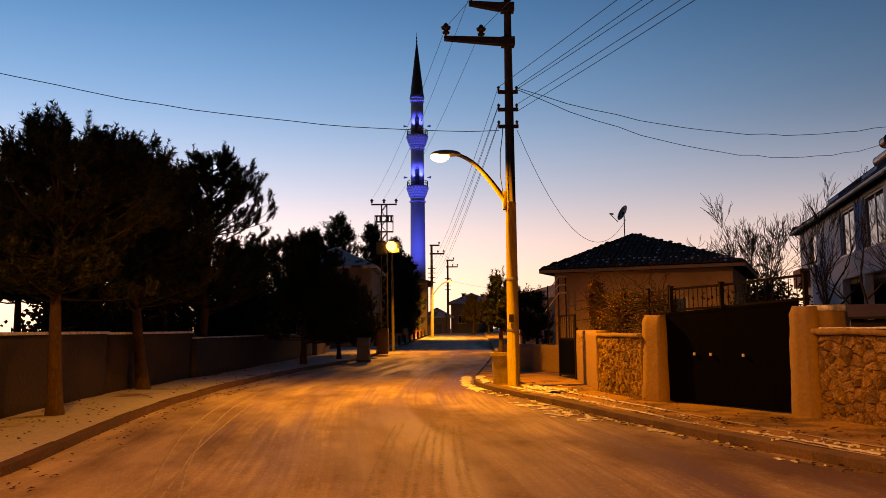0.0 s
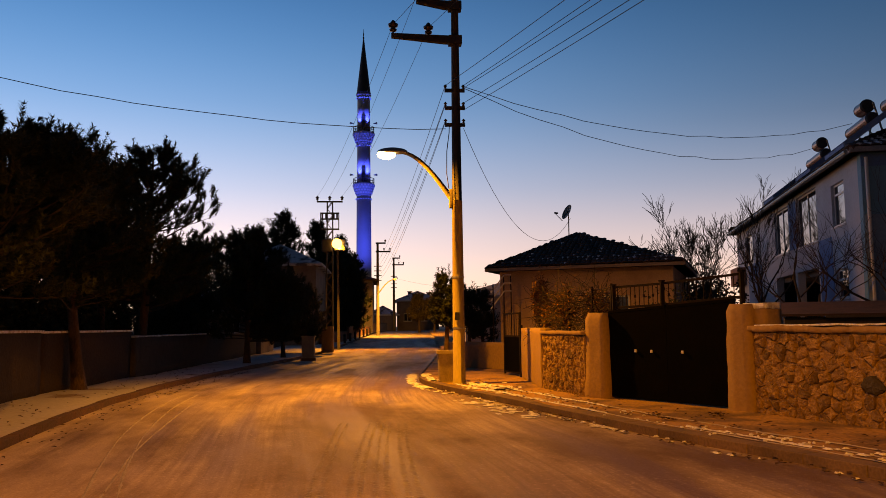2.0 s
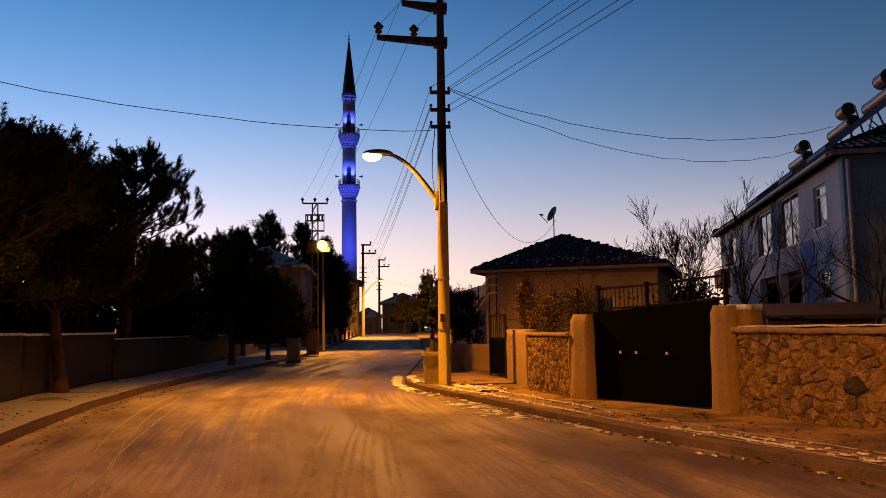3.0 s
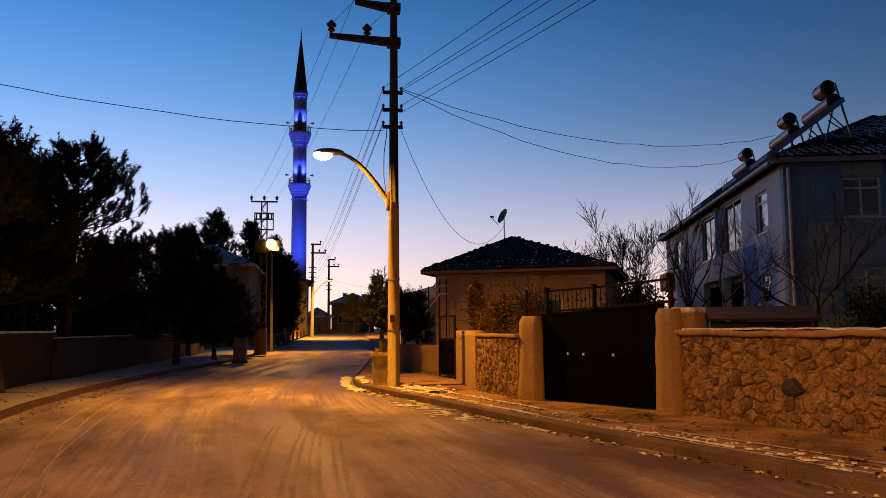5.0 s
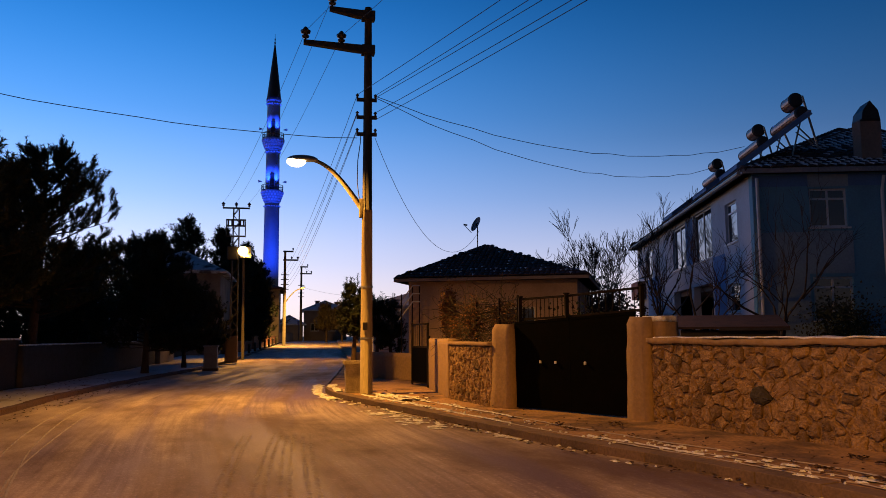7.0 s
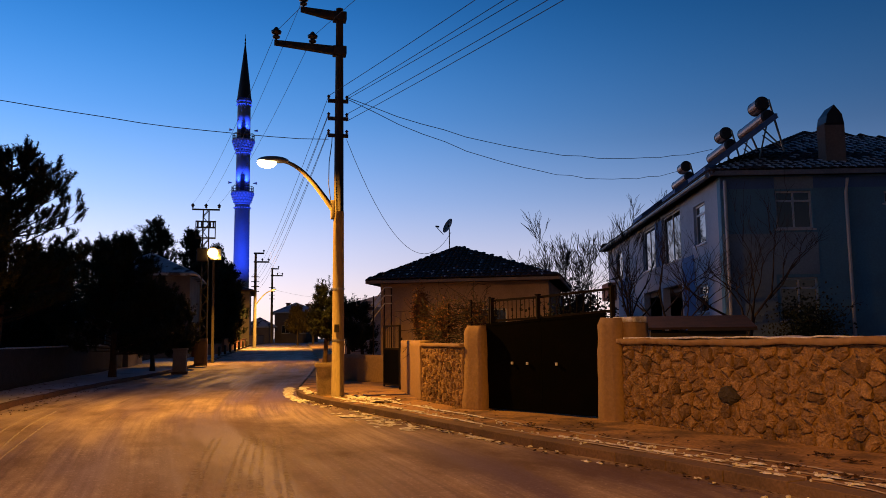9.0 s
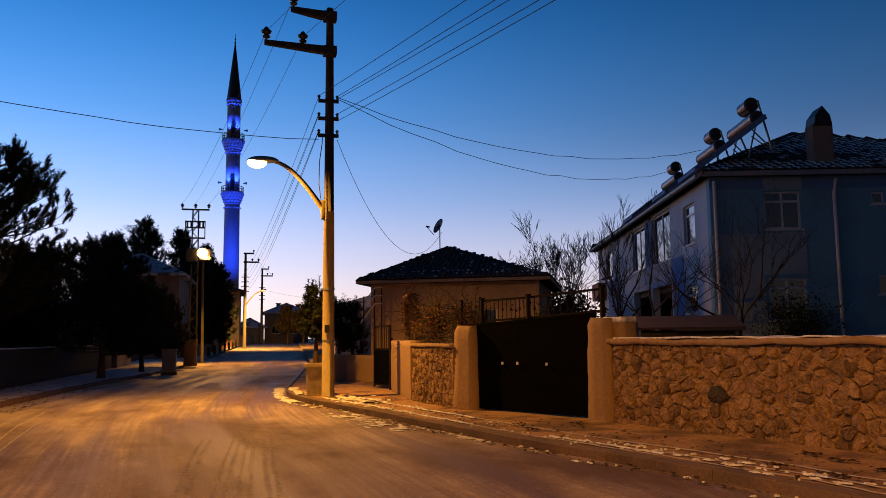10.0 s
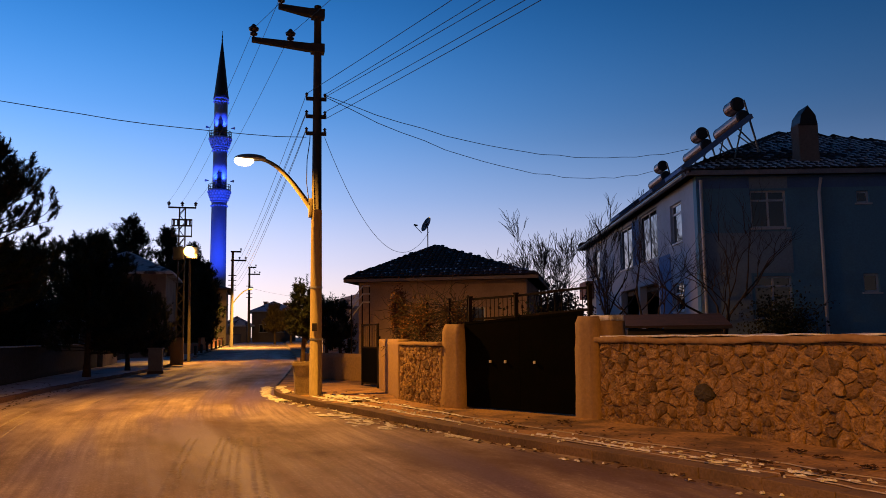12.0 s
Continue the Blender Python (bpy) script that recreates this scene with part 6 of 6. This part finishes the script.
def snow_line(y0, y1, off, width, n, size, seed, label):
    """A broken line of snow left along the kerb, from many small lumps."""
    rnd = random.Random(seed)
    bm = B()
    for i in range(n):
        y = rnd.uniform(y0, y1)
        o = off + rnd.gauss(0, width)
        z = KERB + 0.005 if o > 0.02 else 0.009
        ang = math.atan2(0.5, right_x(y + 0.5) - right_x(y)) + rnd.gauss(0, 0.6)
        s = size * rnd.choice((0.4, 0.6, 0.9, 1.3))
        blob(bm, (right_x(y) + o, y, z), s * rnd.uniform(0.7, 1.6), s * rnd.uniform(0.5, 0.9), 0.015 if seed < 40 else 0.006, ang, seed * 7 + i)
    c = (right_x((y0 + y1) / 2) + off, (y0 + y1) / 2, KERB if off > 0 else 0.0)
    return single("snow_patch", bm, M_PATCH, label, "snow", "snow patches", "stuff", where=c)


for y0, y1, off, wid, n, size, seed in ((5.6, 7.0, 0.55, 0.16, 8, 0.045, 1), (7.0, 8.3, 0.62, 0.17, 12, 0.055, 2), (8.3, 9.6, 0.66, 0.15, 12, 0.06, 3), (9.6, 10.8, 0.7, 0.13, 14, 0.055, 4), (10.8, 12.5, 0.45, 0.05, 8, 0.05, 5)):
    snow_line(y0, y1, off, wid, n, size, seed, "broken crust of old snow on the pavement")
for y0, y1, off, wid, n, size, seed in ((13.6, 16.2, 0.42, 0.06, 14, 0.05, 6), (15.8, 18.6, 0.45, 0.08, 14, 0.06, 7), (18.2, 20.6, 0.55, 0.12, 6, 0.10, 8), (14.5, 18.8, 1.05, 0.06, 14, 0.05, 9), (18.6, 21.0, 1.35, 0.15, 6, 0.10, 10)):
    snow_line(y0, y1, off, wid, n, size, seed, "thin strip of icy snow along the pavement")
for y0, y1, off, wid, n, size, seed in ((11.6, 13.0, -0.16, 0.03, 22, 0.06, 12), (13.2, 14.4, -0.16, 0.03, 10, 0.04, 13), (9.4, 9.8, -0.3, 0.03, 3, 0.05, 14), (18.8, 20.8, -0.3, 0.08, 16, 0.08, 15), (14.5, 17.5, -0.25, 0.06, 14, 0.06, 17)):
    snow_line(y0, y1, off, wid, n, size, seed, "broken strip of old snow in the gutter")


def snow_ribbon(y0, y1, off, width, seed, label, base=KERB, thick=0.016, mat=M_PATCH):
    """A long uneven ribbon of icy snow left lying along the pavement."""
    rnd = random.Random(seed)
    bm = B()
    prev, y = None, y0
    while y < y1:
        wob = 0.10 * noise.noise((y * 0.9, seed, 0)) + 0.03 * noise.noise((y * 5, seed, 3))
        w = width * max(0.12, 0.55 + 0.9 * noise.noise((y * 1.4, seed, 7)) + 0.4 * noise.noise((y * 6, seed, 9)))
        x, z = right_x(y) + off + wob, base + 0.002
        jag = [rnd.uniform(-0.10, 0.10) * width for _ in range(2)]
        row = [bm.verts.new((x - w + jag[0], y, z)), bm.verts.new((x - w * 0.5, y, z + thick * rnd.uniform(0.5, 1.3))), bm.verts.new((x + w * 0.5, y, z + thick * rnd.uniform(0.5, 1.3))), bm.verts.new((x + w + jag[1], y, z))]
        if prev:
            for k in range(3):
                bm.faces.new((prev[k], prev[k + 1], row[k + 1], row[k]))
        prev = row
        y += 0.06
    return single("snow_patch", bm, mat, label, "snow", "snow patches", "stuff", where=(right_x(y0) + off, y0, base))


for y0, y1, off, wid, seed in ((13.2, 17.0, 0.40, 0.045, 21), (16.6, 20.4, 0.46, 0.085, 22), (14.2, 18.4, 1.02, 0.05, 23), (18.2, 20.9, 1.20, 0.12, 24), (9.2, 11.4, 0.52, 0.03, 25)):
    snow_ribbon(y0, y1, off, wid, seed, "long ribbon of icy snow on the pavement")


snow_ribbon(20.4, 26.5, -0.24, 0.24, 31, "bank of old snow in the gutter by the pole", 0.008, 0.028)
snow_ribbon(21.6, 24.6, 0.22, 0.20, 32, "heap of old snow beside the planter", KERB, 0.03)
snow_line(13.2, 15.4, -0.50, 0.16, 26, 0.09, 41, "thin broken ice spread over the gutter")
snow_line(14.6, 17.4, -0.50, 0.18, 30, 0.11, 42, "thin broken ice spread over the gutter")
for y0, y1, off, wid, seed in ((4.6, 13.4, 0.36, 0.028, 35), (4.6, 14.4, 1.02, 0.030, 36), (5.0, 9.5, 0.62, 0.022, 37)):
    snow_ribbon(y0, y1, off, wid, seed, "thin line of dirty ice along a pavement joint", KERB, 0.008, M_FROST)
snow_ribbon(18.3, 20.6, 0.85, 0.26, 34, "broken icy crust beside the pole", KERB, 0.03)


def wheel_track(pts, width, seed, label):
    """A thin ridge of packed snow that a wheel has left on the road."""
    rnd = random.Random(seed)
    P = [Vector((x, y, 0.011)) for x, y in pts]
    fine = []
    for k in range(len(P) - 1):
        p0, p1, p2, p3 = P[max(k - 1, 0)], P[k], P[k + 1], P[min(k + 2, len(P) - 1)]
        for i in range(24):
            s = i / 24
            fine.append(0.5 * (2 * p1 + (p2 - p0) * s + (2 * p0 - 5 * p1 + 4 * p2 - p3) * s * s + (3 * p1 - p0 - 3 * p2 + p3) * s ** 3))
    bm = B()
    prev = None
    for a, b in zip(fine, fine[1:]):
        d = (b - a).normalized()
        n = Vector((-d.y, d.x, 0))
        w = width * rnd.uniform(0.4, 1.2)
        row = [bm.verts.new(a - n * w + Vector((0, 0, -0.012))), bm.verts.new(a + n * rnd.uniform(-0.3, 0.3) * w + Vector((0, 0, 0.001))), bm.verts.new(a + n * w + Vector((0, 0, -0.012)))]
        if prev and rnd.random() < 0.97:
            bm.faces.new((prev[0], row[0], row[1], prev[1]))
            bm.faces.new((prev[1], row[1], row[2], prev[2]))
        prev = row
    return single("snow_track", bm, M_FROST, label, "snow", "wheel tracks in the snow", where=(pts[0][0], pts[0][1], 0))


TRACK_LINES = (
    ((-2.2, 5.0), (-2.92, 7.9), (-3.43, 9.85), (-4.11, 12.8), (-4.69, 16.4), (-4.99, 19.9)),
    ((-2.5, 6.6), (-3.0, 9.1), (-3.32, 10.7), (-3.78, 13.9), (-4.23, 17.6)),
    ((-1.9, 5.4), (-2.62, 8.0), (-3.13, 9.9), (-3.80, 12.9), (-4.38, 16.5), (-4.68, 20.0)),
)
for pts in TRACK_LINES:
    wheel_track(pts, 0.022, int(100 * pts[0][1]), "thin ridge of packed snow beside a wheel track")
# tyre tread printed in the frost
rnd = random.Random(55)
tr_v, tr_f = [], []
for lane, bend in ((-0.62, 0.05), (-0.30, 0.03), (0.0, 0.04), (0.34, 0.05)):
    y = 5.0
    while y < 13.5:
        x = lane - bend * (y - 5) + 0.004 * (y - 5) ** 2
        for s in (-1, 1):
            if rnd.random() < 0.8:
                c = Vector((x + s * 0.055, y, 0.010))
                d, e = Vector((0.035 * rnd.uniform(0.5, 1.2), 0.014 * s, 0)), Vector((0.0, 0.011, 0))
                k = len(tr_v)
                tr_v += [c - d - e, c + d - e, c + d + e, c - d + e, c + Vector((0, 0, 0.003))]
                tr_f += [(k, k + 1, k + 4), (k + 1, k + 2, k + 4), (k + 2, k + 3, k + 4), (k + 3, k, k + 4)]
        y += 0.075
raw("tyre_print", tr_v, tr_f, M_FROST, None, "tyre tread printed in frost on the road", "snow", "stuff")
rnd = random.Random(99)
cr = B()
for i in range(130):
    y = rnd.uniform(5.5, 24)
    off = rnd.uniform(-0.4, 0.9)
    s = rnd.uniform(0.012, 0.035)
    blob_c = along_right(y, off, (KERB + 0.004 if off > 0.16 else 0.012))
    if 0 < off < 0.16:
        continue
    blob(cr, blob_c, s * rnd.uniform(0.8, 1.8), s * 0.8, 0.018, rnd.uniform(0, 3), i)
single("snow_crumbs", cr, M_PATCH, "scattered crumbs of dirty snow along the kerb", "snow", kind="stuff")
lv, lfc = [], []
heaps = [(rnd.uniform(5.5, 14), rnd.choice((rnd.uniform(0.45, 0.95), rnd.uniform(1.3, 1.9)))) for _ in range(9)]
for i in range(900):
    if i < 190:
        hy, ho = heaps[i % len(heaps)]
        y = hy + rnd.gauss(0, 0.10)
        c = Vector(along_right(y, ho + rnd.gauss(0, 0.05), KERB + 0.02 + rnd.uniform(0, 0.02)))
    elif i < 560:
        y = rnd.uniform(5, 22)
        c = Vector(along_right(y, rnd.choice((rnd.uniform(-0.35, -0.02), rnd.uniform(0.2, 1.9))), 0))
        c.z = 0.025 if c.x < right_x(y) else KERB + 0.022
    else:
        y = rnd.uniform(8, 30)
        c = Vector((left_x(y) + rnd.choice((rnd.uniform(-2.2, -0.2), rnd.uniform(0.0, 0.7))), y, 0))
        c.z = 0.025 if c.x > left_x(y) else KERB + 0.03
    a = rnd.uniform(0, math.tau)
    s = rnd.uniform(0.025, 0.06)
    d, e = Vector((math.cos(a), math.sin(a), rnd.uniform(-0.2, 0.3))) * s, Vector((-math.sin(a), math.cos(a), rnd.uniform(-0.3, 0.3))) * s * 0.5
    k = len(lv)
    lv += [c - d, c + e + Vector((0, 0, 0.012)), c + d, c - e + Vector((0, 0, 0.008))]
    lfc.append((k, k + 1, k + 2, k + 3))
M_DEADLEAF = material("dead_leaf", (0.07, 0.035, 0.018), 0.9, 0.3, 6, 30, 0.1, islands=True, pieces=0.4)
raw("dead_leaves", lv, lfc, M_DEADLEAF, None, "scattered dead brown leaves along both kerbs", "dead leaves", "stuff")

# ---------------------------------------------------------------- pieces of walls and kerbs
kerb_row("kerb_left", left_x, 1, 4.0, 62.0, 1.0, M_KERB_DARK)
kerb_row("kerb_right", right_x, -1, 4.0, 24.0, 0.8, M_KERB, 0.27)
rubble(WR, 0.05, 6.9, 0.06, 1.44, 0.27, wall_r, 7, ((2.25, 0.70),))
rubble(WS, 0.04, WS.len - 0.05, 0.06, 1.36, 0.26, wall_s, 8, (), 0.7)
